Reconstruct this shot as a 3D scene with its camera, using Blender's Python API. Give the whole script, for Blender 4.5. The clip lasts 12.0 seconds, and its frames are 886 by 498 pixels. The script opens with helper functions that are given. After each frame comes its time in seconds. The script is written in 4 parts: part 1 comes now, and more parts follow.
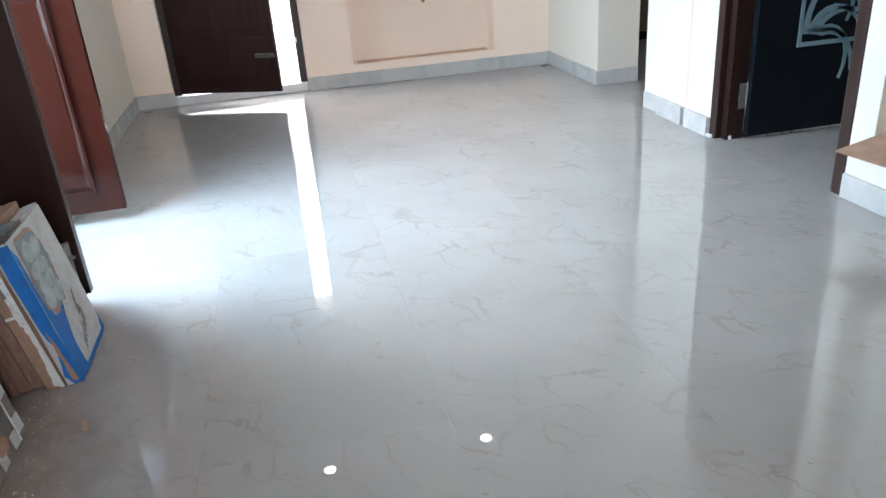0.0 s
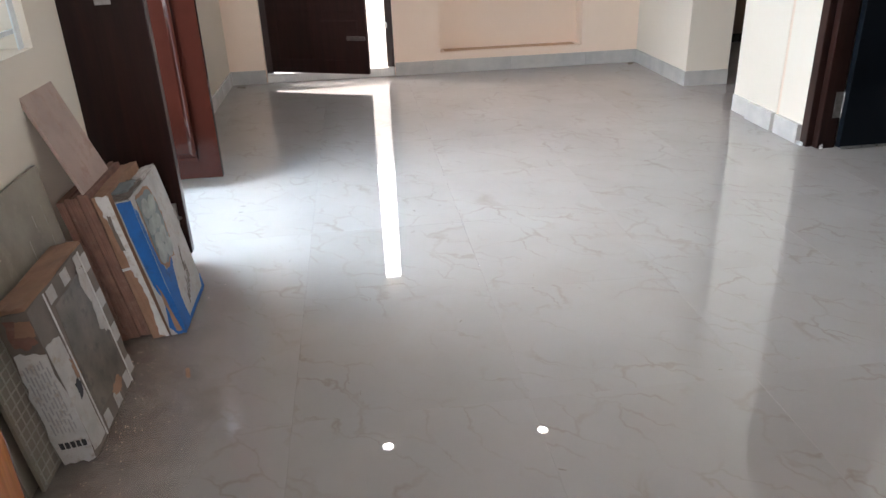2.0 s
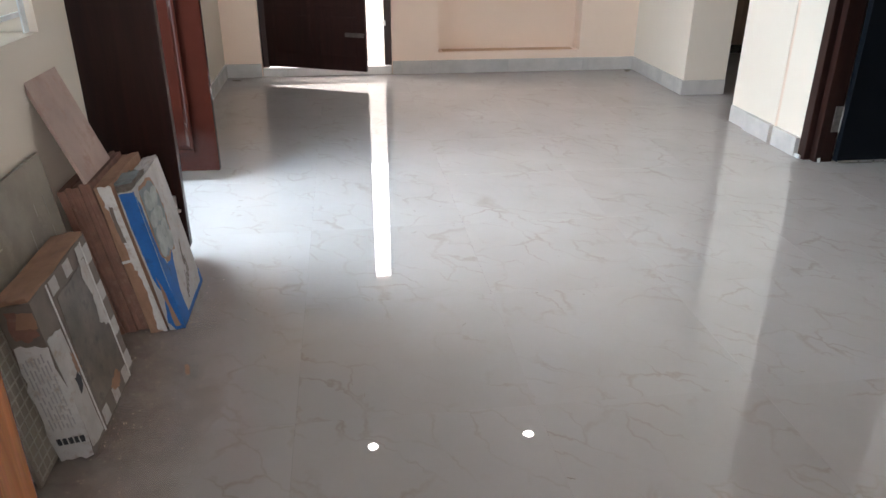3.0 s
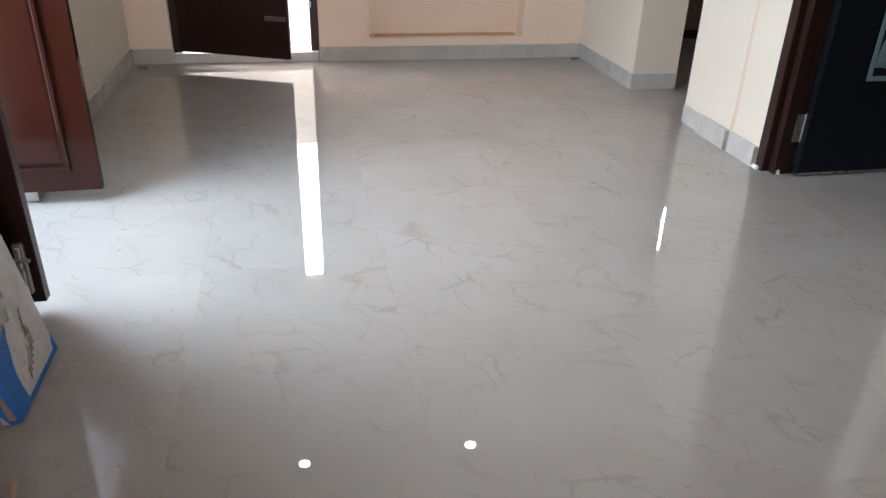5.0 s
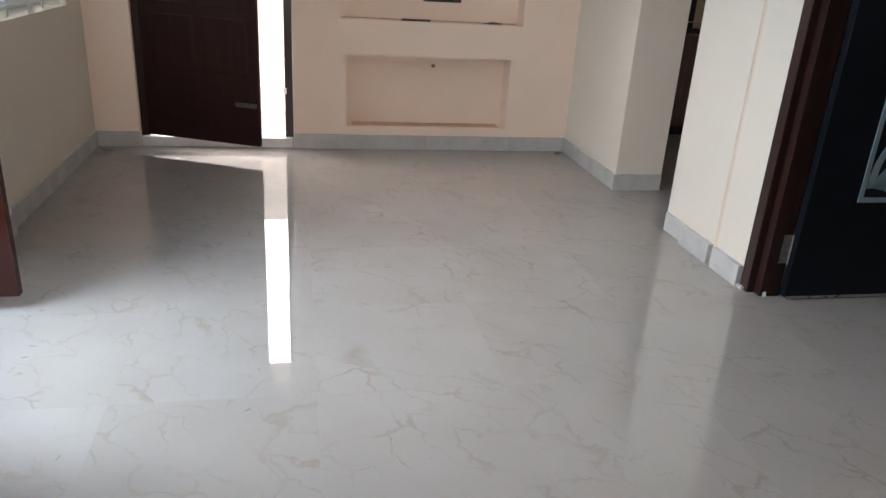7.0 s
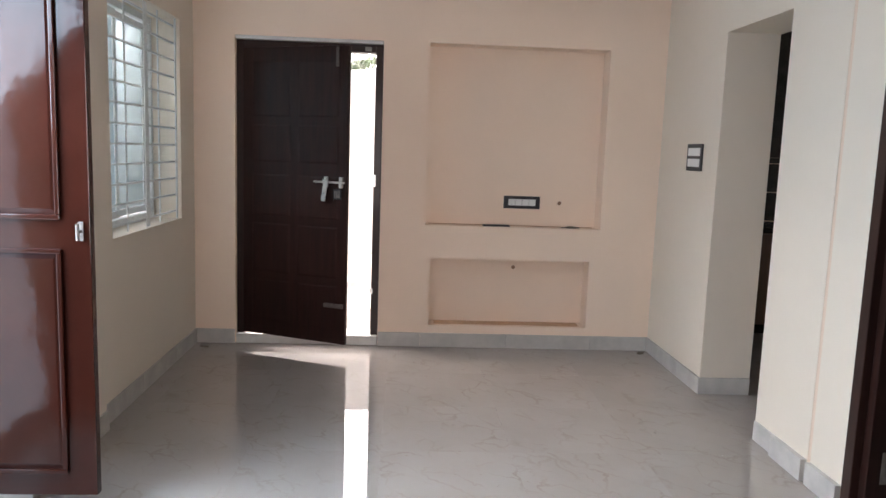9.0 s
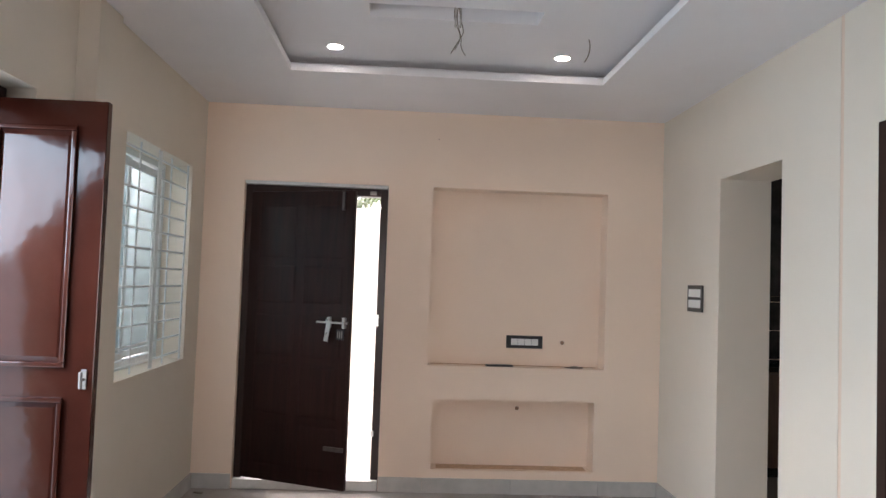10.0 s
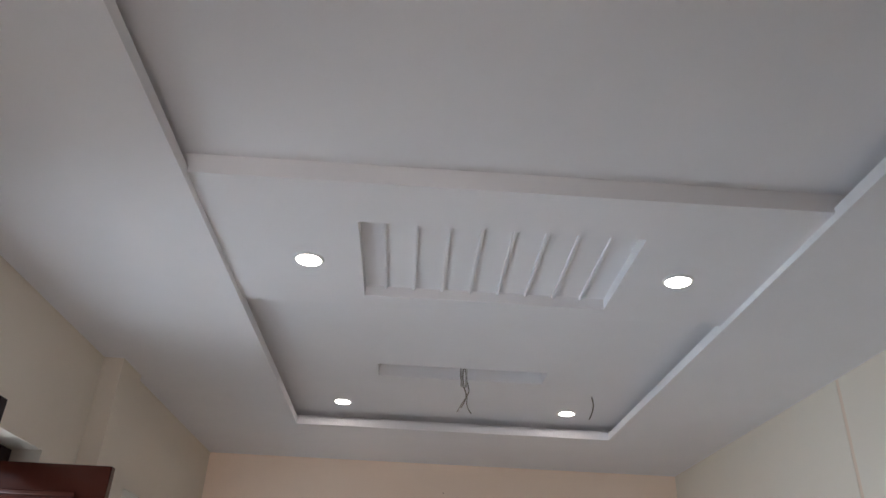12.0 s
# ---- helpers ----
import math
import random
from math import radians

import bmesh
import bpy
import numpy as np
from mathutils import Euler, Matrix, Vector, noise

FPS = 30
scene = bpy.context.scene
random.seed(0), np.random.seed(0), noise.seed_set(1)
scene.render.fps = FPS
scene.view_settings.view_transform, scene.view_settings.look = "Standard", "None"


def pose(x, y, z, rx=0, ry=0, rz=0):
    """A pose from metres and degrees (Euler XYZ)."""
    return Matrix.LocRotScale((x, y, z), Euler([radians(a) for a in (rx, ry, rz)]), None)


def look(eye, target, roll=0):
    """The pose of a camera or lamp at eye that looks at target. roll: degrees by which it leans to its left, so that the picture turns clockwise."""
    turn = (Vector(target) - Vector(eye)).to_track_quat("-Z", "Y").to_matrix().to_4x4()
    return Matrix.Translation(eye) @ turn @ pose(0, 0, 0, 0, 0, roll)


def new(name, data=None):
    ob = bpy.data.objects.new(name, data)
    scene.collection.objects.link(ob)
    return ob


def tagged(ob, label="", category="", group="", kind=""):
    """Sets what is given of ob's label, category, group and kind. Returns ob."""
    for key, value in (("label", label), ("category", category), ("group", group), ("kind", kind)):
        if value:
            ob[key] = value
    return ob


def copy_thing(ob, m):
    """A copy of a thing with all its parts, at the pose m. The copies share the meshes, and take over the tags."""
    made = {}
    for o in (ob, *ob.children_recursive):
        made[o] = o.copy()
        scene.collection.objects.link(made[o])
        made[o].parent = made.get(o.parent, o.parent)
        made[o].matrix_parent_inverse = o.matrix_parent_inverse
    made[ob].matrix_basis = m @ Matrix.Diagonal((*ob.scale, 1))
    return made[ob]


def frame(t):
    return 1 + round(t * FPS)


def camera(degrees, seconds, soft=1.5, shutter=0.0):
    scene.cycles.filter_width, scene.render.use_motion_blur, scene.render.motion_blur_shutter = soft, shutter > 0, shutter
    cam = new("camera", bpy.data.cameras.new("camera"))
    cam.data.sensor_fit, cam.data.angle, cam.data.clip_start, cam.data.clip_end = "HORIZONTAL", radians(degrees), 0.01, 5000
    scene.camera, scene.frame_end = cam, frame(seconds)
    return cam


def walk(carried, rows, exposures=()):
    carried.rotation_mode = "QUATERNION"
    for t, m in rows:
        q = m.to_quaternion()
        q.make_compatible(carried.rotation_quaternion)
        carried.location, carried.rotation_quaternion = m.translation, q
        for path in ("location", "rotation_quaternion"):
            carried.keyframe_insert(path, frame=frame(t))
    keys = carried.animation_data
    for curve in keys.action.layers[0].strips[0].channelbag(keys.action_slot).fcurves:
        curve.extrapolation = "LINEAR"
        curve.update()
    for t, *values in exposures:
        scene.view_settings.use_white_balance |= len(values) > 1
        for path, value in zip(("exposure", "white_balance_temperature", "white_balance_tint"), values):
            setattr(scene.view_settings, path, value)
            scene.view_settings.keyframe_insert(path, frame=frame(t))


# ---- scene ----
cam = camera(62.2, 12.0)

PATH = [
    (0, (1.063, -5.744, 1.142), (1.42, -3.956, 0.321), -4.3),
    (0.5, (1.107, -5.715, 1.106), (1.359, -3.906, 0.29), -5.0),
    (1, (0.992, -5.791, 1.142), (1.246, -3.988, 0.314), -4.0),
    (1.5, (0.98, -5.795, 1.142), (1.206, -3.991, 0.309), -3.1),
    (2, (0.971, -5.81, 1.152), (1.161, -4.002, 0.319), -2.2),
    (2.5, (0.951, -5.81, 1.152), (1.132, -3.999, 0.322), -0.8),
    (3, (0.903, -5.777, 1.147), (1.14, -3.974, 0.314), 0.2),
    (5, (1.077, -5.324, 1.205), (1.443, -3.58, 0.297), 1.7),
    (5.5, (1.115, -5.218, 1.22), (1.496, -3.481, 0.304), 1.9),
    (6, (1.187, -5.057, 1.247), (1.591, -3.293, 0.395), 1.9),
    (6.5, (1.253, -5.023, 1.271), (1.679, -3.24, 0.47), 3.3),
    (8.5, (1.388, -5.092, 1.334), (1.535, -3.138, 0.931), 2.4),
    (9, (1.408, -5.085, 1.378), (1.524, -3.106, 1.115), 2.0),
    (9.5, (1.381, -5.089, 1.415), (1.501, -3.096, 1.291), 1.9),
    (10, (1.386, -5.101, 1.436), (1.491, -3.106, 1.529), 2.0),
    (10.5, (1.368, -5.107, 1.493), (1.469, -3.142, 1.851), 2.3),
    (11, (1.361, -5.122, 1.523), (1.451, -3.207, 2.091), 2.4),
    (11.5, (1.357, -5.133, 1.536), (1.432, -3.294, 2.319), 2.4),
    (12, (1.354, -5.145, 1.533), (1.412, -3.386, 2.483), 2.6),
]
walk(cam, [(t, look(eye, target, roll)) for t, eye, target, roll in PATH],
     exposures=[(0.0, 1.62, 6000, 8), (0.6, 1.50, 6350, 11), (1.2, 1.38, 6700, 14), (2.5, 1.24, 6750, 15), (5.0, 0.95, 6850, 16), (6.5, 0.70, 6900, 16),
                (9.0, 0.79, 7000, 19), (10.0, 0.74, 6980, 18), (10.5, 0.52, 7000, 17), (12.0, 0.42, 6980, 18)])

# ---- world, sun and daylight ----
world = bpy.data.worlds.new("sky")
scene.world = world
world.use_nodes = True
sky = world.node_tree.nodes.new("ShaderNodeTexSky")
sky.sky_type, sky.sun_disc = "NISHITA", False
sky.sun_elevation, sky.sun_rotation = radians(61), radians(135)
world.node_tree.nodes["Background"].inputs["Strength"].default_value = 0.12
world.node_tree.links.new(sky.outputs[0], world.node_tree.nodes["Background"].inputs["Color"])

sun = new("sun", bpy.data.lights.new("sun", "SUN"))
sun.data.energy, sun.data.angle, sun.data.color = 3.5, radians(0.6), (1, 0.95, 0.87)
sun.matrix_world = look((5, -5, 13), (0, 0, 0))


COOL = (0.56, 0.79, 1.0)


def opening_lamp(place, target, width, height, watts, colour, spread=180):
    """Area lamp added at an opening, standing in for light that comes through it."""
    lamp = new("opening_lamp", bpy.data.lights.new("opening_lamp", "AREA"))
    lamp.data.shape, lamp.data.size, lamp.data.size_y = "RECTANGLE", width, height
    lamp.data.energy, lamp.data.color, lamp.data.spread = watts, colour, radians(spread)
    lamp.matrix_world = look(place, target)
    return lamp


opening_lamp((-0.36, -2.8, 1.70), (0.64, -2.66, 0.68), 0.95, 0.75, 34, COOL, 150)
opening_lamp((-0.38, -2.8, 1.05), (2, -2.8, 1.25), 0.95, 1.9, 14, COOL)
opening_lamp((-0.42, -0.87, 1.5), (1.4, -0.55, 1.1), 1.05, 1.15, 8, COOL)
opening_lamp((-0.30, -4.2, 1.5), (2, -4.1, 1.4), 1.05, 1.15, 6, COOL)
# Fill lamp added inside the closed lobby, aimed to brighten the far wall.
opening_lamp((0.88, -6.35, 1.3), (0.75, 0, 1.5), 0.95, 1.7, 8.5, (0.92, 0.96, 1.0), 92)
opening_lamp((6.05, -3.9, 1.5), (4, -3.2, 0.4), 1.2, 1.2, 0.9, COOL)
opening_lamp((4.93, 1.15, 2.15), (4.5, -1, 1.2), 0.25, 0.4, 1.5, COOL)


# ---- materials ----
def material(name, colour, rough=0.5, metal=0.0, coat=0.0, ior=1.5):
    m = bpy.data.materials.new(name)
    m.use_nodes = True
    b = m.node_tree.nodes["Principled BSDF"]
    b.inputs["Base Color"].default_value = (*colour, 1)
    b.inputs["Roughness"].default_value = rough
    b.inputs["Metallic"].default_value = metal
    b.inputs["Coat Weight"].default_value = coat
    b.inputs["Coat Roughness"].default_value = 0.06
    b.inputs["IOR"].default_value = ior
    return m


def node(m, kind, **values):
    n = m.node_tree.nodes.new(kind)
    for key, value in values.items():
        n.inputs[key.replace("_", " ")].default_value = value
    return n


def link(m, a, out, b, inp):
    m.node_tree.links.new(a.outputs[out], b.inputs[inp])


def principled(m):
    return m.node_tree.nodes["Principled BSDF"]


def coords(m, scale=(1, 1, 1), turn=(0, 0, 0), space="Object", by_object=0.0):
    """Texture coordinates in metres, shifted from object to object if by_object is set."""
    tex = m.node_tree.nodes.new("ShaderNodeTexCoord")
    mp = node(m, "ShaderNodeMapping", Scale=scale, Rotation=turn)
    link(m, tex, space, mp, "Vector")
    if by_object:
        info = m.node_tree.nodes.new("ShaderNodeObjectInfo")
        mul = m.node_tree.nodes.new("ShaderNodeMath")
        mul.operation = "MULTIPLY"
        mul.inputs[1].default_value = by_object
        link(m, info, "Random", mul, 0)
        link(m, mul, 0, mp, "Location")
    return mp


def ramp(m, stops):
    r = m.node_tree.nodes.new("ShaderNodeValToRGB")
    while len(r.color_ramp.elements) < len(stops):
        r.color_ramp.elements.new(0.5)
    for e, (at, c) in zip(r.color_ramp.elements, stops):
        e.position, e.color = at, (*c, 1)
    return r


def mixed(m, factor, a, b, mode="MIX"):
    """A colour mix; factor, a and b are (node, output) or values."""
    n = m.node_tree.nodes.new("ShaderNodeMix")
    n.data_type, n.blend_type = "RGBA", mode
    for index, v in ((0, factor), (6, a), (7, b)):
        if isinstance(v, tuple) and hasattr(v[0], "outputs"):
            m.node_tree.links.new(v[0].outputs[v[1]], n.inputs[index])
        elif index == 0:
            n.inputs[0].default_value = v
        else:
            n.inputs[index].default_value = (*v, 1)
    return n


def bump(m, source, out, strength, distance=0.001):
    n = node(m, "ShaderNodeBump", Strength=strength, Distance=distance)
    link(m, source, out, n, "Height")
    link(m, n, "Normal", principled(m), "Normal")


def noise_node(m, mp, scale, detail=4.0, rough=0.55, distortion=0.0):
    n = node(m, "ShaderNodeTexNoise", Scale=scale, Detail=detail, Roughness=rough, Distortion=distortion)
    link(m, mp, "Vector", n, "Vector")
    return n


def plain(name, colour, rough, spread=0.12, scale=6.0, grain=180.0, relief=0.1, metal=0.0, coat=0.0, by_object=0.0, dirt=None):
    """A surface with blotches, fine grain, uneven gloss and, where dirt is given, stains of that colour."""
    m = material(name, colour, rough, metal, coat)
    mp = coords(m, by_object=by_object)
    big, fine = noise_node(m, mp, scale, 5), noise_node(m, mp, grain, 2)
    r = ramp(m, [(0.3, tuple(c * (1 - spread) for c in colour)), (0.7, tuple(min(1, c * (1 + spread * 0.5)) for c in colour))])
    link(m, big, "Fac", r, "Fac")
    last = r, "Color"
    if dirt:
        d = noise_node(m, mp, scale * 2.3, 8, 0.7)
        dr = ramp(m, [(0.52, (0, 0, 0)), (0.72, (1, 1, 1))])
        link(m, d, "Fac", dr, "Fac")
        last = mixed(m, (dr, "Color"), last, dirt), "Result"
        last = last[0], 2
    m.node_tree.links.new(last[0].outputs[last[1]], principled(m).inputs["Base Color"])
    rr = node(m, "ShaderNodeMapRange", To_Min=max(0.02, rough * 0.8), To_Max=min(1, rough * 1.25))
    link(m, big, "Fac", rr, "Value")
    link(m, rr, "Result", principled(m), "Roughness")
    if relief:
        bump(m, fine, "Fac", relief)
    return m


def wood(name, dark, light, rough, coat=0.4, along=2, scale=1.0):
    """Grained wood; along is the axis of the grain."""
    m = material(name, light, rough, coat=coat)
    s = [14 * scale] * 3
    s[along] = 0.9 * scale
    mp = coords(m, s)
    n = noise_node(m, mp, 1.6, 7, 0.6, 1.2)
    fine = noise_node(m, mp, 9, 3)
    r = ramp(m, [(0.28, dark), (0.5, tuple((a + b) / 2 for a, b in zip(dark, light))), (0.72, light)])
    link(m, n, "Fac", r, "Fac")
    mx = mixed(m, 0.25, (r, "Color"), (fine, "Color"), "SOFT_LIGHT")
    m.node_tree.links.new(mx.outputs[2], principled(m).inputs["Base Color"])
    bump(m, n, "Fac", 0.15)
    return m


def wavy(m, scale, distance):
    """Brushed enamel: a slightly uneven surface that breaks up reflections."""
    n = noise_node(m, coords(m), scale, 3)
    bump(m, n, "Fac", 0.35, distance)
    return m


def wall_paint(name, colour):
    """Emulsion on plaster: roller stipple, slight waves and faint scuffs."""
    m = material(name, colour, 0.62)
    mp = coords(m)
    big, wave, fine = noise_node(m, mp, 1.3, 6, 0.6), noise_node(m, mp, 5, 2), noise_node(m, mp, 260, 2)
    r = ramp(m, [(0.3, tuple(c * 0.94 for c in colour)), (0.7, colour)])
    link(m, big, "Fac", r, "Fac")
    link(m, r, "Color", principled(m), "Base Color")
    b1 = node(m, "ShaderNodeBump", Strength=0.25, Distance=0.004)
    b2 = node(m, "ShaderNodeBump", Strength=0.12, Distance=0.001)
    link(m, wave, "Fac", b1, "Height")
    link(m, fine, "Fac", b2, "Height")
    link(m, b1, "Normal", b2, "Normal")
    link(m, b2, "Normal", principled(m), "Normal")
    return m


def floor_tile():
    """Polished vitrified tile: off-white with faint broken brown veins, shifted from tile to tile."""
    base = (0.36, 0.335, 0.315)
    m = material("polished_floor_tile", base, 0.05, ior=1.72)
    mp = coords(m, (1, 1, 1), (0, 0, 0.85), by_object=37.0)
    cloud = noise_node(m, mp, 2.2, 5)
    r = ramp(m, [(0.3, (0.318, 0.286, 0.264)), (0.7, (0.355, 0.323, 0.302))])
    link(m, cloud, "Fac", r, "Fac")
    warp = noise_node(m, mp, 5.0, 4, 0.6)
    shift = mixed(m, 0.22, (mp, "Vector"), (warp, "Color"), "ADD")
    stretch = node(m, "ShaderNodeMapping", Scale=(4.6, 9.5, 1))
    m.node_tree.links.new(shift.outputs[2], stretch.inputs["Vector"])
    vor = node(m, "ShaderNodeTexVoronoi", Scale=0.9)
    vor.feature = "DISTANCE_TO_EDGE"
    link(m, stretch, "Vector", vor, "Vector")
    vein = ramp(m, [(0.0, (1, 1, 1)), (0.045, (0, 0, 0))])
    link(m, vor, "Distance", vein, "Fac")
    gate = noise_node(m, mp, 5.0, 3)
    gr = ramp(m, [(0.42, (0, 0, 0)), (0.68, (0.42, 0.42, 0.42))])
    link(m, gate, "Fac", gr, "Fac")
    f = mixed(m, 1.0, (vein, "Color"), (gr, "Color"), "MULTIPLY")
    mx = mixed(m, (f, 2), (r, "Color"), (0.205, 0.145, 0.108))
    m.node_tree.links.new(mx.outputs[2], principled(m).inputs["Base Color"])
    dust = noise_node(m, coords(m, space="Object"), 3.0, 6, 0.65)
    rr = node(m, "ShaderNodeMapRange", To_Min=0.003, To_Max=0.014)
    link(m, dust, "Fac", rr, "Value")
    link(m, rr, "Result", principled(m), "Roughness")
    slow = noise_node(m, mp, 3.5, 1)
    bump(m, slow, "Fac", 0.03, 0.004)
    return m


def glow(name, colour, strength):
    m = material(name, (0.9, 0.9, 0.9), 0.4)
    principled(m).inputs["Emission Color"].default_value = (*colour, 1)
    principled(m).inputs["Emission Strength"].default_value = strength
    return m


def frosted():
    m = material("frosted_glass", (0.28, 0.345, 0.355), 0.45)
    principled(m).inputs["Transmission Weight"].default_value = 0.72
    return m


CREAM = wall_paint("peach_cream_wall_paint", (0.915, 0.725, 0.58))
# Copy of the same cream paint; cooler, dimmer light is put into its colour.
CREAM_COOL_LIT = wall_paint("cream_wall_paint_cool_lit", (0.745, 0.66, 0.555))
WHITE = wall_paint("white_ceiling_paint", (0.80, 0.78, 0.785))
LEDGE_DUST = plain("brown_ledge_dust", (0.64, 0.40, 0.25), 0.9, 0.25, 30, dirt=(0.76, 0.58, 0.44))
YARD = wall_paint("pale_grey_wall_paint", (0.70, 0.69, 0.67))
OUTER = wall_paint("exterior_wall_paint", (0.78, 0.76, 0.71))
TILE = floor_tile()
GROUT = plain("grey_grout", (0.33, 0.315, 0.30), 0.4)
SKIRT = plain("grey_marble_skirting", (0.51, 0.485, 0.455), 0.22, 0.12, 9.0, relief=0.02, by_object=11.0)
SILL = plain("white_marble_threshold", (0.70, 0.69, 0.66), 0.25, 0.1, 12.0, relief=0.02)
BROWN = wood("dark_brown_enamel", (0.014, 0.006, 0.0052), (0.027, 0.0104, 0.0084), 0.34, 0.10)
RED = plain("red_brown_enamel", (0.036, 0.0088, 0.0055), 0.11, 0.25, 3.0, relief=0, coat=0.0)
wavy(RED, 5.0, 0.010)
wavy(BROWN, 7.0, 0.004)
principled(RED).inputs["Specular IOR Level"].default_value = 0.3
principled(BROWN).inputs["Specular IOR Level"].default_value = 0.16
FRAME = wood("brown_frame_enamel", (0.018, 0.0075, 0.006), (0.034, 0.0135, 0.010), 0.36, 0.04)
principled(FRAME).inputs["Specular IOR Level"].default_value = 0.25
DARK_STEEL = plain("dark_bolt_steel", (0.10, 0.085, 0.08), 0.4, 0.3, 40, relief=0.05, metal=0.6)
HINGE = plain("dull_hinge_steel", (0.30, 0.27, 0.25), 0.45, 0.3, 40, relief=0.05, metal=0.7)
NAVY = plain("dark_navy_laminate", (0.0042, 0.0062, 0.0095), 0.42, 0.3, 4.0, relief=0.03)
principled(NAVY).inputs["Specular IOR Level"].default_value = 0.22
PATTERN = plain("pale_teal_inlay", (0.25, 0.35, 0.385), 0.45)
TEAK = wood("varnished_teak", (0.17, 0.045, 0.010), (0.46, 0.155, 0.038), 0.22, 0.6)
TEAK_DARK = wood("dark_stained_teak", (0.10, 0.026, 0.008), (0.27, 0.075, 0.02), 0.2, 0.7)
STEEL = plain("brushed_steel", (0.62, 0.60, 0.57), 0.28, 0.1, 30, relief=0.03, metal=1.0)
BLACK = plain("black_plastic", (0.02, 0.02, 0.022), 0.35, relief=0.0)
WHITE_PLASTIC = plain("white_plastic", (0.78, 0.78, 0.76), 0.35, 0.05, relief=0.0)
WHITE_METAL = plain("white_painted_steel", (0.74, 0.77, 0.77), 0.35, 0.08, 25, relief=0.02)
FILLER = wall_paint("tan_joint_filler", (0.74, 0.57, 0.44))
CLAY = plain("brown_tile_edge", (0.25, 0.130, 0.096), 0.75, 0.3, 18, relief=0.3, dirt=(0.28, 0.18, 0.14), by_object=5.0)
PINK = plain("pinkish_wood_look_tile", (0.46, 0.34, 0.29), 0.5, 0.22, 7, relief=0.1, dirt=(0.36, 0.22, 0.16))
CARD = plain("brown_cardboard", (0.37, 0.215, 0.14), 0.85, 0.25, 14, 60, 0.3, dirt=(0.30, 0.18, 0.11))
CARD_WHITE = plain("dusty_white_card", (0.50, 0.475, 0.45), 0.75, 0.18, 14, 60, 0.2, dirt=(0.40, 0.33, 0.27))
CARD_BLUE = plain("blue_printed_card", (0.010, 0.13, 0.42), 0.6, 0.25, 16, 60, 0.2, dirt=(0.02, 0.08, 0.2))
PAPER = plain("torn_white_paper", (0.66, 0.65, 0.63), 0.8, 0.12, 20, relief=0.2, dirt=(0.42, 0.34, 0.28))
GREY_TILE = plain("dusty_grey_tile", (0.32, 0.285, 0.23), 0.45, 0.25, 8, relief=0.2, dirt=(0.36, 0.32, 0.26))
GREY_FACE = plain("grey_stone_tile_face", (0.16, 0.135, 0.11), 0.4, 0.5, 11, relief=0.2, dirt=(0.06, 0.05, 0.045))
GREY_PRINT = plain("grey_printed_card", (0.20, 0.165, 0.14), 0.8, 0.25, 14, relief=0.2)
RELIEF = plain("pale_ridge_glaze", (0.45, 0.42, 0.36), 0.4, 0.2, 20, relief=0.1)
PALE_INK = plain("faded_grey_print", (0.45, 0.44, 0.44), 0.8, relief=0.0)
INK = plain("dark_print", (0.05, 0.05, 0.055), 0.8, relief=0.0)
PEBBLE = plain("pale_green_print", (0.36, 0.375, 0.345), 0.55, 0.35, 26, relief=0.05)
PEBBLE_DARK = plain("teal_print", (0.20, 0.235, 0.235), 0.55, 0.4, 20, relief=0.05)
GRANITE = plain("black_granite", (0.012, 0.012, 0.013), 0.12, 0.4, 60, relief=0.0)
LAMINATE = wood("brown_kitchen_laminate", (0.09, 0.055, 0.035), (0.16, 0.10, 0.07), 0.4, 0.1)
DARK_TILE = plain("dark_kitchen_tile", (0.035, 0.032, 0.032), 0.2, 0.4, 12, relief=0.02, by_object=9.0)
WIRE = plain("grey_wire", (0.20, 0.17, 0.13), 0.6, relief=0.0)
LED = glow("led_disc", (1.0, 0.98, 0.95), 34.0)
GLASS = frosted()
DUST = plain("reddish_brick_dust", (0.52, 0.43, 0.36), 0.9, 0.3, 40)
SOIL = plain("pale_sandy_ground", (0.46, 0.40, 0.32), 0.9, 0.3, 2.0, 40, 0.4)
BARK = plain("grey_bark", (0.16, 0.13, 0.10), 0.9, 0.35, 9, 60, 0.6)
LEAF = plain("green_leaf", (0.075, 0.12, 0.05), 0.5, 0.4, 9, relief=0.1)


# ---- building helpers ----
def mesh_of(name, bm):
    bmesh.ops.recalc_face_normals(bm, faces=bm.faces)
    me = bpy.data.meshes.new(name)
    bm.to_mesh(me)
    bm.free()
    return me


def part(name, bm, mat, parent=None, label="", smooth=False):
    me = bm if isinstance(bm, bpy.types.Mesh) else mesh_of(name, bm)
    if not me.materials:
        me.materials.append(mat)
    if smooth:
        for p in me.polygons:
            p.use_smooth = True
    ob = new(name, me)
    ob.parent = parent
    return tagged(ob, label)


def thing(name, m, label, category, group="", kind=""):
    ob = new(name)
    ob.empty_display_size = 0.1
    ob.matrix_basis = m
    return tagged(ob, label, category, group, kind)


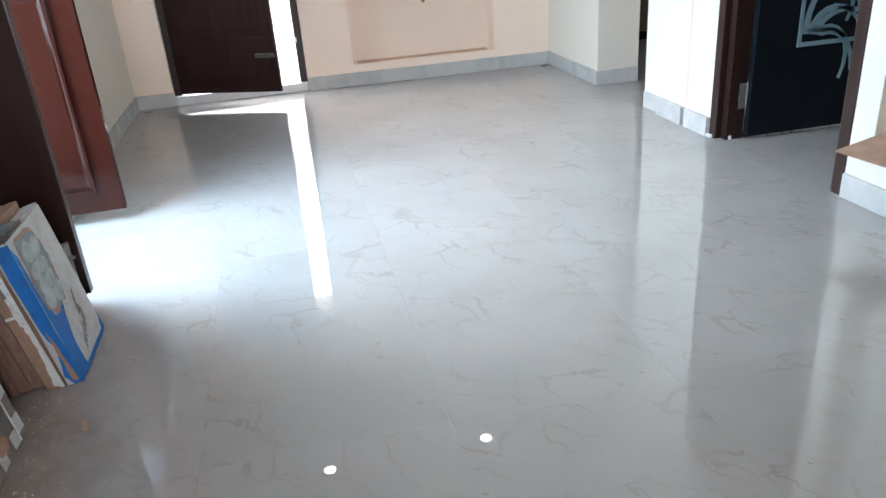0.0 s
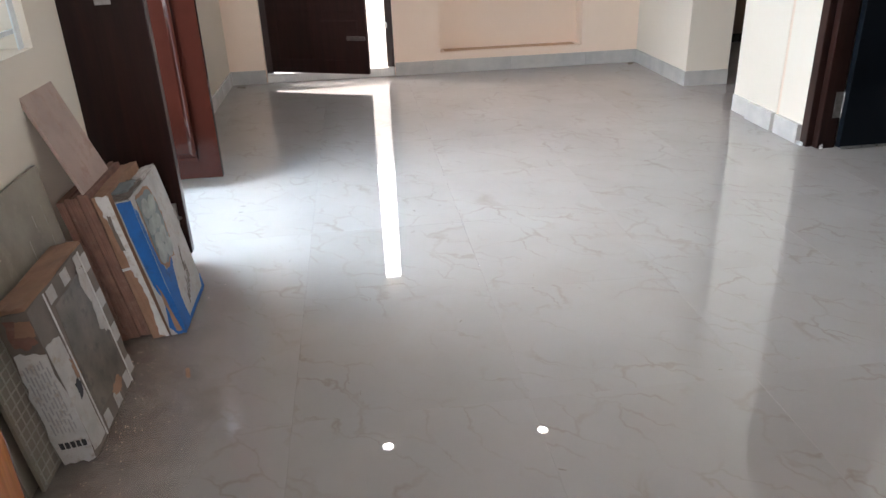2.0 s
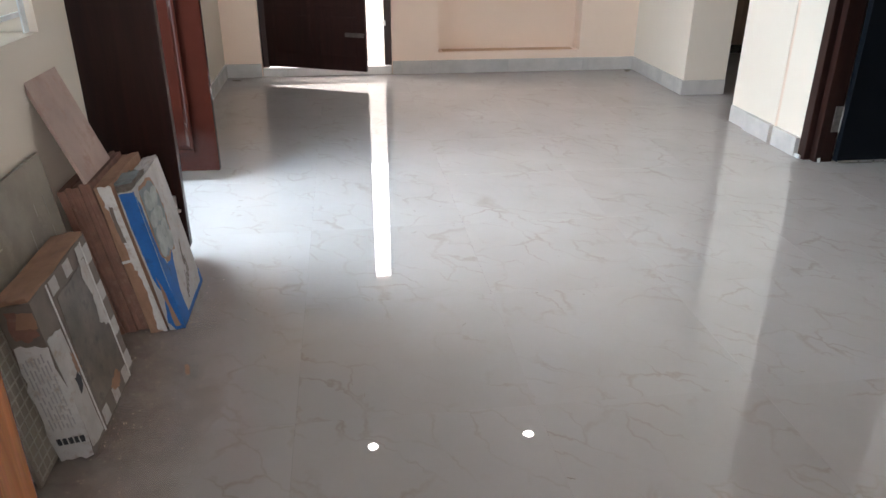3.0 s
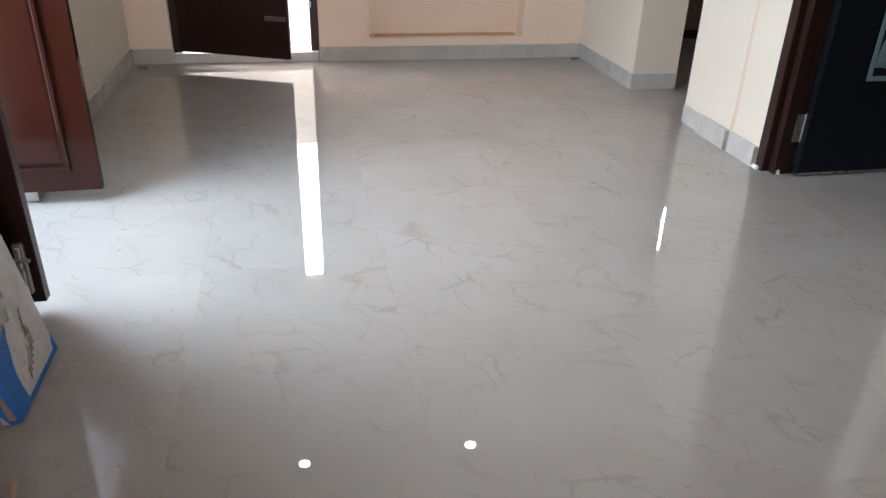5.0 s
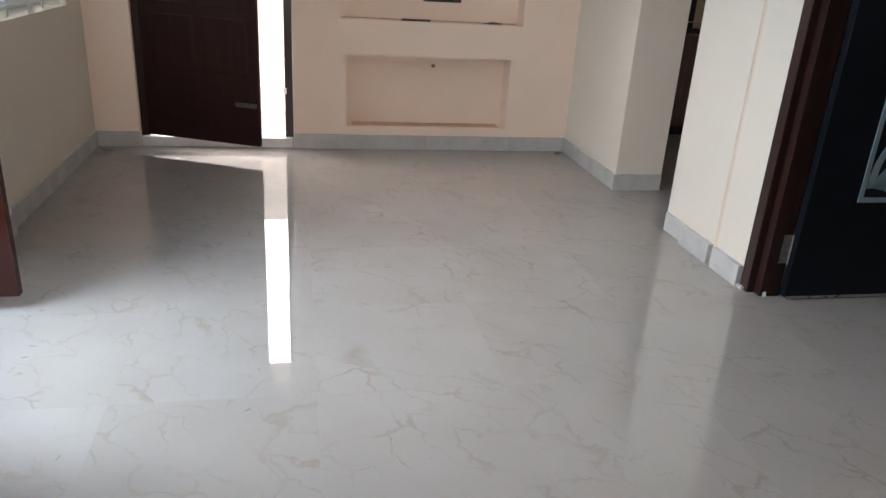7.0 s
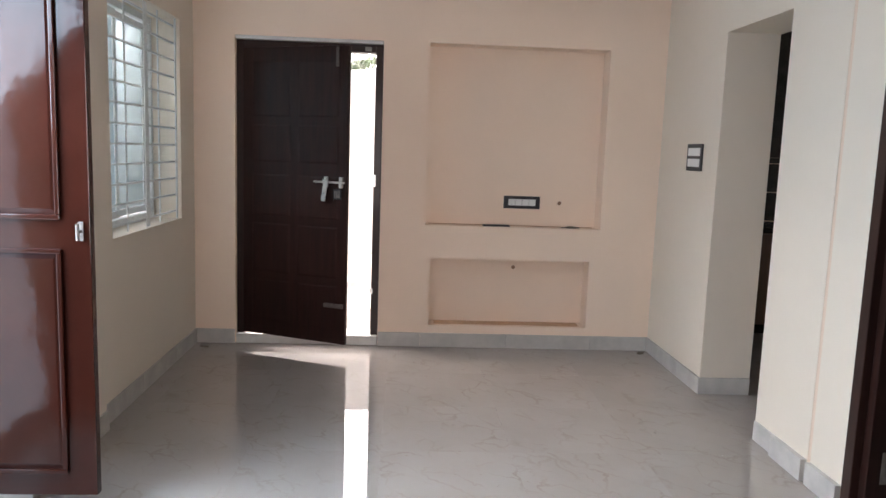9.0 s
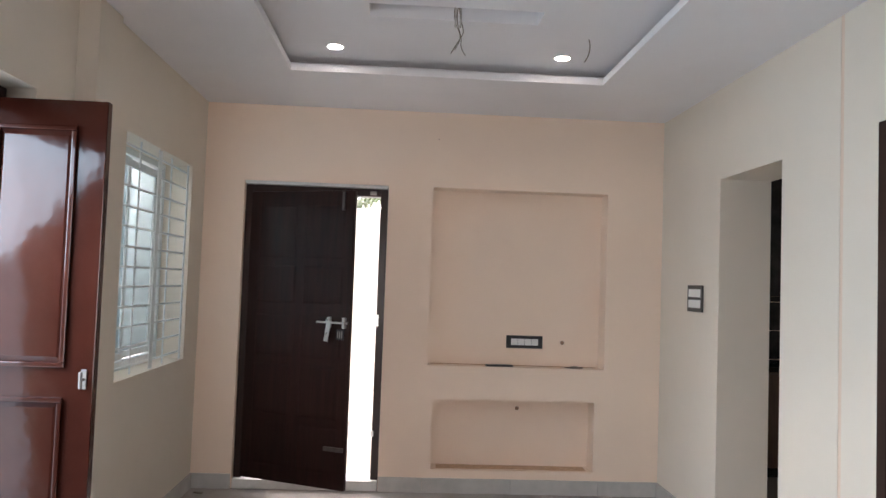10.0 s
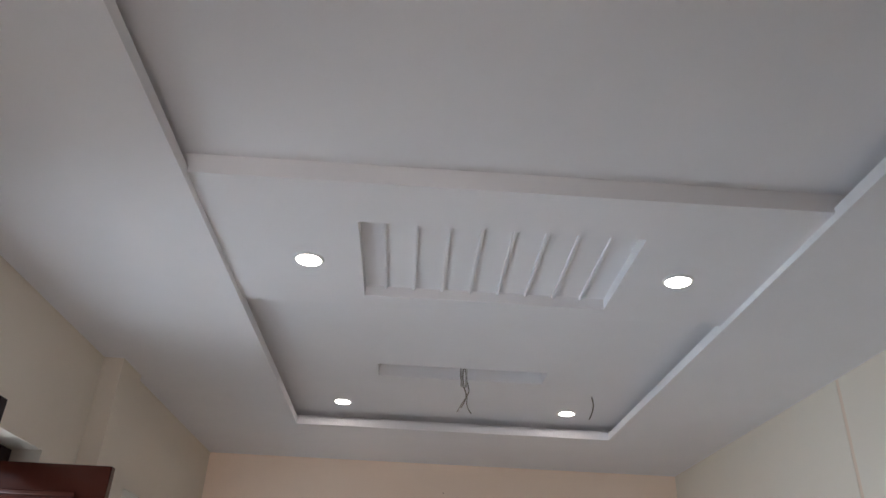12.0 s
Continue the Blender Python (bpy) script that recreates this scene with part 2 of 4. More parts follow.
def box(x0, x1, y0, y1, z0, z1, edge=0.0, bm=None, m=None):
    """A block with eased edges."""
    bm = bm or bmesh.new()
    made = bmesh.ops.create_cube(bm, size=1)["verts"]
    at = Matrix.Translation(((x0 + x1) / 2, (y0 + y1) / 2, (z0 + z1) / 2)) @ Matrix.Diagonal((x1 - x0, y1 - y0, z1 - z0, 1))
    bmesh.ops.transform(bm, matrix=(m or Matrix()) @ at, verts=made)
    if edge:
        bmesh.ops.bevel(bm, geom=list({e for v in made for e in v.link_edges}), offset=edge, segments=2, affect="EDGES", profile=0.6)
    return bm


def rod(a, b, radius, bm=None, sides=10, radius2=None):
    bm = bm or bmesh.new()
    a, b = Vector(a), Vector(b)
    turn = (b - a).to_track_quat("Z", "Y").to_matrix().to_4x4()
    bmesh.ops.create_cone(bm, cap_ends=True, segments=sides, radius1=radius, radius2=radius if radius2 is None else radius2, depth=(b - a).length,
                          matrix=Matrix.Translation((a + b) / 2) @ turn)
    return bm


def raised(x0, x1, z0, z1, y, out, slope, bm=None):
    """A raised field on a face at y, which rises by out (towards -y if negative) with bevelled flanks."""
    bm = bm or bmesh.new()
    lo = [bm.verts.new(v) for v in ((x0, y, z0), (x1, y, z0), (x1, y, z1), (x0, y, z1))]
    hi = [bm.verts.new(v) for v in ((x0 + slope, y + out, z0 + slope), (x1 - slope, y + out, z0 + slope), (x1 - slope, y + out, z1 - slope), (x0 + slope, y + out, z1 - slope))]
    bm.faces.new(hi)
    bm.faces.new(lo[::-1])
    for i in range(4):
        bm.faces.new((lo[i], lo[(i + 1) % 4], hi[(i + 1) % 4], hi[i]))
    return bm


def blocks(name, xs, ys, zs, solid, mat, label, category="wall", kind="structure"):
    """One closed mesh of the cells of a box grid for which solid(x, y, z) holds at the cell's centre."""
    mid = [[(a + b) / 2 for a, b in zip(s, s[1:])] for s in (xs, ys, zs)]
    full = {(i, j, k) for i, x in enumerate(mid[0]) for j, y in enumerate(mid[1]) for k, z in enumerate(mid[2]) if solid(x, y, z)}
    verts, faces = {}, []
    corner = {(1, 0, 0): ((1, 0, 0), (1, 1, 0), (1, 1, 1), (1, 0, 1)), (-1, 0, 0): ((0, 0, 0), (0, 0, 1), (0, 1, 1), (0, 1, 0)),
              (0, 1, 0): ((0, 1, 0), (0, 1, 1), (1, 1, 1), (1, 1, 0)), (0, -1, 0): ((0, 0, 0), (1, 0, 0), (1, 0, 1), (0, 0, 1)),
              (0, 0, 1): ((0, 0, 1), (1, 0, 1), (1, 1, 1), (0, 1, 1)), (0, 0, -1): ((0, 0, 0), (0, 1, 0), (1, 1, 0), (1, 0, 0))}
    for c in sorted(full):
        for d, four in corner.items():
            if tuple(a + b for a, b in zip(c, d)) not in full:
                faces.append([verts.setdefault(tuple(a + b for a, b in zip(c, f)), len(verts)) for f in four])
    me = bpy.data.meshes.new(name)
    me.from_pydata([(xs[i], ys[j], zs[k]) for i, j, k in verts], [], faces)
    me.materials.append(mat)
    return tagged(new(name, me), label, category, kind=kind)


def inside(v, a, b):
    return a < v < b


def rough_box(x0, x1, y0, y1, z0, z1, wobble, seed):
    """A worn carton or slab: eased edges and slightly uneven faces."""
    rnd = random.Random(seed)
    bm = box(x0, x1, y0, y1, z0, z1)
    bmesh.ops.subdivide_edges(bm, edges=bm.edges, cuts=4, use_grid_fill=True)
    for v in bm.verts:
        v.co += Vector((rnd.uniform(-1, 1), rnd.uniform(-1, 1), rnd.uniform(-1, 0.4) if v.co.z > z0 + 0.01 else 0)) * wobble
    return bm


# ---- the large structure ----
W = 3.205          # right wall
ROOF = 2.95
TOP = 2.63         # lower face of the false ceiling
TRAY = 2.716        # raised fields
BRIDGE = 2.654     # lamp panel between the raised fields

blocks("wall_far", [-0.29, 0.272, 1.262, 1.575, 1.62, 2.747, 2.81, 3.508], [0.0, 0.16, 0.23], [-0.02, 0.0, 0.158, 0.638, 0.867, 2.102, ROOF],
       lambda x, y, z: not (inside(x, 0.272, 1.262) and z < 2.102) and not (y < 0.16 and (
           inside(x, 1.575, 2.81) and inside(z, 0.867, 2.102) or inside(x, 1.62, 2.747) and inside(z, 0.158, 0.638))),
       CREAM, "cream painted wall with a doorway and two recessed niches")


def left_wall(x, y, z):
    if y > -1.63:
        return x < 0 and not (inside(y, -1.43, -0.297) and inside(z, 0.897, 2.135))
    if y > -1.88:
        return x < 0.03
    if y > -3.40:
        return x < -0.06 and not (y < -2.2 and z < 2.135)
    return x < 0.095 and not (inside(y, -4.75, -3.635) and inside(z, 0.855, 2.1))


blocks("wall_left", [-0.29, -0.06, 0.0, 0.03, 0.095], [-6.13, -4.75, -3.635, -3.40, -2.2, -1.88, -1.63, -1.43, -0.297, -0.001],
       [-0.02, 0.0, 0.855, 0.897, 2.1, 2.135, ROOF], left_wall, CREAM_COOL_LIT, "cream painted wall with a window and a double doorway, cool light put into its colour")


def right_wall(x, y, z):
    if inside(y, -1.645, -0.948):
        return z > 2.095
    if inside(y, -3.353, -2.373):
        return z > 2.12
    if inside(y, -2.145, -2.120):
        return x > W + 0.012
    if inside(y, -4.45, -3.47):
        return not (inside(z, 0.25, 2.1) and x < W + 0.12)
    return True


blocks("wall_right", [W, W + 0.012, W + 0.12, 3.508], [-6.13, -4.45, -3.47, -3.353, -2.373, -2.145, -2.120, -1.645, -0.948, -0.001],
       [-0.02, 0.0, 0.25, 2.095, 2.1, 2.12, ROOF], right_wall, CREAM_COOL_LIT, "cream painted wall with a kitchen opening and a bedroom doorway, cool light put into its colour")
blocks("wall_near", [0.096, 0.33, 1.42, W - 0.001], [-6.13, -5.9], [-0.02, 0.0, 2.12, ROOF],
       lambda x, y, z: not (inside(x, 0.33, 1.42) and z < 2.12), CREAM, "cream painted wall with the entrance doorway")
blocks("wall_kitchen", [3.509, 4.80, 5.06, 5.3, 5.4], [-1.9, -1.75, 1.2, 1.3], [-0.02, 0.0, 1.85, 2.46, ROOF],
       lambda x, y, z: (y > 1.2 and not (inside(x, 4.80, 5.06) and inside(z, 1.85, 2.46))) or y < -1.75 or x > 5.3, CREAM, "cream painted kitchen walls")
blocks("wall_kitchen_side", [3.42, 3.508], [0.231, 1.3], [-0.02, ROOF], lambda x, y, z: True, CREAM, "cream painted kitchen side wall")
blocks("wall_bedroom", [3.509, 6.1, 6.25], [-6.13, -6.0, -4.5, -3.3, -1.901], [-0.02, 0.0, 0.9, 2.1, ROOF],
       lambda x, y, z: y < -6.0 or (x > 6.1 and not (inside(y, -4.5, -3.3) and inside(z, 0.9, 2.1))), CREAM, "cream painted bedroom walls")
blocks("wall_bedroom_back", [5.401, 6.25], [-1.9, -1.75], [-0.02, ROOF], lambda x, y, z: True, CREAM, "cream painted bedroom wall")


def ceiling_at(x, y, z):
    far = inside(x, 0.695, 2.515) and inside(y, -2.584, -0.886)
    cove = inside(x, 0.570, 2.640) and inside(y, -2.584, -0.761)
    bridge = inside(x, 0.695, 2.515) and inside(y, -3.427, -2.584)
    near = inside(x, 0.695, 2.515) and inside(y, -5.293, -3.427)
    cove = cove or inside(x, 0.570, 2.640) and inside(y, -5.293, -3.427)
    if far or near:
        return z > (TRAY + 0.07 if far and inside(x, 1.178, 2.001) and inside(y, -1.752, -1.580) else TRAY)
    if cove:
        return z < 2.670 or z > TRAY
    if bridge:
        return z > (2.695 if inside(x, 1.156, 2.042) and inside(y, -3.207, -2.676) else BRIDGE)
    return True


blocks("ceiling", [-0.06, 0.570, 0.695, 1.156, 1.178, 2.001, 2.042, 2.515, 2.640, W + 0.001], [-5.9, -5.293, -3.427, -3.207, -2.676, -2.584, -1.752, -1.580, -0.886, -0.761, 0.0],
       [TOP, BRIDGE, 2.670, 2.695, TRAY, TRAY + 0.07, ROOF - 0.001], ceiling_at, WHITE, "white gypsum false ceiling with two raised trays", "ceiling")
blocks("roof_slab", [-0.8, 6.4], [-8.5, 1.9], [ROOF, ROOF + 0.15], lambda x, y, z: True, OUTER, "concrete roof slab over the flat", "roof")
blocks("floor", [-0.29, 6.25], [-8.5, 1.3], [-0.15, -0.004], lambda x, y, z: True, GROUT, "floor screed under polished vitrified tiles", "floor")
# Unseen full-height walls, added so that no skylight enters from behind the entrance.
blocks("wall_skylight_block", [-0.8, -0.6, 4.2, 4.4], [-8.5, -8.3, -6.131], [-0.02, ROOF], lambda x, y, z: y < -8.3 or x > 4.2 or x < -0.6, OUTER,
       "unseen plain walls added behind the entrance to keep out skylight")
blocks("ground", [-2000, 2000], [-2000, 2000], [-0.5, -0.16], lambda x, y, z: True, SOIL, "pale sandy ground round the house", "ground")

ceiling = bpy.data.objects["ceiling"]
ribs = bmesh.new()
for i in range(8):
    x = 1.231 + i * 0.1034
    box(x - 0.006, x + 0.006, -3.206, -2.677, 2.684, 2.6945, 0.003, ribs)
tagged(part("ceiling_ribs", ribs, WHITE), "white gypsum ribs in the ceiling panel recess", "ceiling", kind="structure")

# ---- skirting ----
def skirting(name, a, b, out, depth=0.012, piece=0.61, first=None):
    """Marble skirting tiles from a to b along a wall; out is the wall's normal."""
    a, b, out = Vector((*a, 0)), Vector((*b, 0)), Vector((*out, 0))
    run = (b - a).length
    along = (b - a).normalized()
    base = thing(name, Matrix.Translation(a), "grey marble skirting tiles along the wall foot", "skirting", kind="structure")
    at, step = 0.0, first or piece
    while at < run - 0.02:
        end = min(run, at + step)
        bm = box(0, end - at - 0.0015, 0, depth, 0.0005, 0.1, 0.0015)
        turn = Matrix((along.to_3d(), out, Vector((0, 0, 1)))).transposed().to_4x4()
        bmesh.ops.transform(bm, matrix=Matrix.Translation(along * at) @ turn, verts=bm.verts)
        part("skirting_tile", bm, SKIRT, base)
        at, step = end, piece
    return base


skirting("baseboard_far_left", (0.013, 0), (0.27, 0), (0, -1))
skirting("baseboard_far_right", (1.264, 0), (W - 0.013, 0), (0, -1), first=0.3)
skirting("baseboard_left", (0, -0.001), (0, -1.629), (1, 0), first=0.45)
skirting("baseboard_pier", (0.03, -1.63), (0.03, -1.88), (1, 0))
skirting("baseboard_right_far", (W, -0.001), (W, -0.947), (-1, 0))
skirting("baseboard_jamb", (W - 0.012, -0.948), (3.507, -0.948), (0, -1))
skirting("baseboard_right_short", (W, -1.646), (W, -1.845), (-1, 0), 0.008)
skirting("baseboard_right_mid", (W, -1.846), (W, -2.119), (-1, 0), 0.028)
skirting("baseboard_right_end", (W, -2.147), (W, -2.372), (-1, 0), 0.024)
skirting("baseboard_right_near", (W, -3.354), (W, -5.898), (-1, 0), first=0.4)
skirting("baseboard_left_near", (0.095, -3.402), (0.095, -5.898), (1, 0), 0.009)

tagged(part("joint_strip", box(W + 0.0015, W + 0.0115, -2.144, -2.121, 0.0, TOP - 0.001), FILLER), "tan filled joint running up the wall", "trim", kind="structure")

# ---- doors ----
def frame_posts(door, width, height, depth, face, mat=FRAME, rebate=0.0):
    """Two posts and a head; the opening runs from x = 0 to width, y from 0 to depth; a rebate sets the inner part of the face back."""
    step = face * 0.42 if rebate else 0.0
    for x0, x1, x2 in ((0, face - step, face), (width, width - face + step, width - face)):
        bm = box(min(x0, x1), max(x0, x1), 0, depth, 0, height, 0.004)
        if rebate:
            box(min(x1, x2), max(x1, x2), rebate, depth, 0, height - face, 0.003, bm)
        part("frame_post", bm, mat, door)
    head = box(face - step, width - face + step, 0, depth, height - face + step, height, 0.004)
    if rebate:
        box(face, width - face, rebate, depth, height - face, height - face + step, 0.003, head)
    part("frame_head", head, mat, door)


def moulding(x0, x1, z0, z1, y, out, wide=0.018):
    """A picture-frame moulding round a panel."""
    bm = bmesh.new()
    for a in ((x0, x1, z0, z0 + wide), (x0, x1, z1 - wide, z1), (x0, x0 + wide, z0 + wide, z1 - wide), (x1 - wide, x1, z0 + wide, z1 - wide)):
        box(a[0], a[1], min(y, y + out), max(y, y + out), a[2], a[3], 0.004, bm)
    return bm


# far door: hinged on the left, standing ajar into the room
door = thing("door_1", pose(0.274, 0.05, 0.0), "dark brown panelled door standing ajar in its frame", "door", kind="structure")
frame_posts(door, 0.986, 2.077, 0.10, 0.052)
part("plaster_strip", box(0.002, 0.984, -0.046, 0.1, 2.0785, 2.1005, 0.003), SILL, door, "bare white plaster strip over the frame")
part("threshold", box(0.003, 0.983, -0.048, 0.176, 0.0, 0.065, 0.004), SILL, door, "white marble threshold")
leaf = part("leaf", box(0, 0.80, -0.034, 0, 0.08, 2.022, 0.007), BROWN, door, "dark brown enamelled leaf")
leaf.matrix_basis = pose(0.062, -0.002, 0, 0, 0, -24)
for c in (0.075, 0.435):
    for z0, z1 in ((0.18, 0.47), (0.52, 0.86), (0.91, 1.19), (1.27, 1.52), (1.57, 1.93)):
        part("panel", raised(c, c + 0.30, z0, z1, -0.0341, -0.002, 0.012), BROWN, leaf)
bolt = rod((0.565, -0.052, 1.155), (0.79, -0.052, 1.155), 0.007)
for x in (0.655, 0.765):
    box(x - 0.010, x + 0.010, -0.062, -0.036, 1.12, 1.19, 0.003, bolt)
hasp = pose(0.66, -0.062, 1.165, 0, 8, 0)
box(-0.016, 0.016, -0.004, 0.004, -0.135, 0.0, 0.004, bolt, hasp)
rod((0.653, -0.07, 1.165), (0.653, -0.05, 1.165), 0.014, bolt, 14)
part("aldrop_bolt", bolt, STEEL, leaf, "steel sliding bolt")
lock = part("lock_plate", box(0.705, 0.762, -0.042, -0.036, 1.045, 1.11, 0.003), BLACK, leaf, "small dark lock plate")
for x in (0.715, 0.73, 0.745):
    part("lock_slot", box(x, x + 0.006, -0.0435, -0.0421, 1.055, 1.10, 0.0004), HINGE, lock)
part("tower_bolt", box(0.645, 0.79, -0.05, -0.036, 0.325, 0.355, 0.005), DARK_STEEL, leaf, "steel tower bolt")
part("tower_bolt", box(0.715, 0.735, -0.05, -0.036, 1.89, 2.012, 0.004), DARK_STEEL, leaf, "steel tower bolt")
part("strike_plate", box(0.928, 0.95, -0.006, 0.0, 1.12, 1.2, 0.002), STEEL, door, "steel strike plate")
part("strike_plate", box(0.925, 0.945, -0.008, 0.0, 0.36, 0.40, 0.002), STEEL, door, "steel strike plate")
part("strike_plate", box(0.86, 0.905, -0.006, 0.0, 2.035, 2.062, 0.002), HINGE, door, "steel strike plate")
for z in (0.3, 1.1, 1.85):
    part("hinge", rod((0.058, -0.012, z - 0.05), (0.058, -0.012, z + 0.05), 0.006), STEEL, door)

# double door in the left wall: both leaves stand open into the room
door = thing("door_2", pose(-0.17, -3.395, 0, 0, 0, 90), "open double door, red-brown outside and dark brown inside", "door", kind="structure")
frame_posts(door, 1.19, 2.13, 0.11, 0.09)
part("stone_block", box(1.025, 1.188, -0.215, 0.115, 0.0, 0.042, 0.004), SKIRT, door, "pale stone block at the foot of the frame")
brown = part("leaf", box(0, 0.485, -0.038, 0, 0.052, 2.045, 0.003), BROWN, door, "dark brown inner face of the open leaf")
brown.matrix_basis = pose(0.155, -0.002, 0, 0, 0, -90)
tower = box(0.435, 0.462, -0.056, -0.038, 0.09, 0.25, 0.004)
rod((0.448, -0.058, 0.06), (0.448, -0.058, 0.24), 0.006, tower)
rod((0.42, -0.06, 0.2), (0.475, -0.06, 0.2), 0.006, tower)
part("tower_bolt", tower, STEEL, brown, "dull steel tower bolt")
part("lock_plate", box(0.335, 0.385, -0.0415, -0.0381, 0.925, 1.075, 0.0015), HINGE, brown, "dull steel lock plate")
part("lock_slot", box(0.354, 0.366, -0.0425, -0.0416, 0.95, 1.03, 0.0004), BLACK, brown, "dark slot in the lock plate")
aldrop = rod((0.30, -0.05, 1.05), (0.478, -0.05, 1.05), 0.006)
for x in (0.32, 0.45):
    box(x - 0.012, x + 0.012, -0.058, -0.0381, 1.02, 1.08, 0.003, aldrop)
part("aldrop_bolt", aldrop, HINGE, brown, "steel sliding bolt")
red = part("leaf", box(-0.485, 0, -0.038, 0, 0.052, 2.05, 0.003), RED, door, "glossy red-brown outer face of the open leaf")
red.matrix_basis = pose(0.99, 0.017, 0, 0, 0, 90)
for z0, z1 in ((0.14, 0.985), (1.09, 1.955)):
    part("panel", raised(-0.375, -0.11, z0 + 0.016, z1 - 0.016, 0.0001, 0.005, 0.022), RED, red)
    part("moulding", moulding(-0.385, -0.10, z0, z1, 0.0001, 0.014), RED, red)
knob = rod((-0.452, 0.0, 1.05), (-0.452, 0.026, 1.05), 0.006)
rod((-0.452, 0.026, 1.02), (-0.452, 0.03, 1.078), 0.0065, knob, 12)
box(-0.462, -0.442, 0.0, 0.004, 1.015, 1.085, 0.0015, knob)
part("turn_latch", knob, HINGE, red, "small steel turn latch")

# bedroom door: opens away into the dark room
door = thing("door_3", pose(W - 0.004, -2.375, 0, 0, 0, -90), "open dark navy bedroom door with a pale inlaid pattern", "door", kind="structure")
frame_posts(door, 0.976, 2.118, 0.13, 0.10, rebate=0.035)
leaf = part("leaf", box(0, 0.80, -0.036, 0, 0.012, 2.035, 0.002), NAVY, door, "dark navy laminated leaf")
leaf.matrix_basis = pose(0.104, 0.128, 0, 0, 0, 90)
part("bottom_strip", box(0.004, 0.796, -0.0392, -0.0362, 0.006, 0.017, 0.0008), STEEL, leaf, "thin steel strip along the foot")
border = bmesh.new()
for a in ((0.225, 0.60, 0.44, 0.462), (0.225, 0.60, 1.62, 1.642), (0.225, 0.247, 0.462, 1.62), (0.578, 0.60, 0.462, 1.62)):
    box(a[0], a[1], -0.0395, -0.036, a[2], a[3], 0.001, border)
part("inlay_border", border, PATTERN, leaf, "pale teal inlay border")


def inlay_stem(points, width):
    """A flat curved band, tapering to its end."""
    bm = bmesh.new()
    rows = []
    for i, (x, z) in enumerate(points):
        x2, z2 = points[min(i + 1, len(points) - 1)]
        x1, z1 = points[max(i - 1, 0)]
        d = Vector((x2 - x1, z2 - z1)).normalized()
        half = width / 2 * (1 - 0.6 * i / len(points))
        rows.append([bm.verts.new((x - d.y * half * s, y, z + d.x * half * s)) for s in (1, -1) for y in (-0.039, -0.0362)])
    for p, q in zip(rows, rows[1:]):
        bm.faces.new((p[0], q[0], q[2], p[2]))
        bm.faces.new((p[1], p[0], q[0], q[1]))
        bm.faces.new((p[2], p[3], q[3], q[2]))
    return bm


for k in range(4):
    for i in range(5):
        ang, root = radians(100 - i * 24), (0.27 + 0.02 * i, 0.50 + 0.28 * k)
        pts = []
        for s in range(9):
            u = s / 8
            bend = ang - 1.5 * u * (1 if i % 2 else 0.6)
            pts.append((min(0.572, root[0] + 0.30 * u * math.cos(bend)), root[1] + 0.34 * u * math.sin(bend) + 0.05 * u))
        part("inlay_stem", inlay_stem(pts, 0.036), PATTERN, leaf)
for z in (0.22, 1.75):
    plate = box(0.1001, 0.1025, 0.088, 0.127, z - 0.065, z + 0.065, 0.0008)
    rod((0.106, 0.131, z - 0.065), (0.106, 0.131, z + 0.065), 0.006, plate)
    part("hinge", plate, HINGE, door, "dull steel butt hinge")

# entrance door: carved teak, swung back beside the wall of stacked tiles
door = thing("door_4", pose(0.335, -6.02, 0), "carved varnished teak entrance door standing open", "door", kind="structure")
frame_posts(door, 1.08, 2.115, 0.10, 0.065, TEAK_DARK)
leaf = part("leaf", box(0, 0.90, -0.04, 0, 0.012, 2.04, 0.004), TEAK, door, "varnished teak leaf")
leaf.matrix_basis = pose(0.07, 0.145, 0, 0, 0, 88)
for z0, z1 in ((0.14, 0.94), (1.08, 1.92)):
    part("panel", raised(0.15, 0.75, z0, z1, -0.0401, -0.008, 0.03), TEAK_DARK, leaf, "dark carved teak panel")
    part("moulding", moulding(0.14, 0.76, z0 - 0.01, z1 + 0.01, -0.0401, -0.014, 0.022), TEAK, leaf)
    for j in range(9):
        z = z0 + 0.08 + (z1 - z0 - 0.16) * j / 8
        for x in (0.27, 0.63):
            bm = bmesh.new()
            bmesh.ops.create_uvsphere(bm, u_segments=12, v_segments=8, radius=0.022, matrix=Matrix.Translation((x, -0.05, z)) @ Matrix.Diagonal((1, 0.6, 1.2, 1)))
            part("carved_boss", bm, TEAK_DARK, leaf, smooth=True)
lock = rod((0.835, -0.04, 1.06), (0.835, -0.05, 1.06), 0.032, sides=28, radius2=0.022)
rod((0.835, -0.05, 1.06), (0.835, -0.056, 1.06), 0.017, lock, 24)
part("lock_cylinder", lock, STEEL, leaf, "round steel lock cylinder")

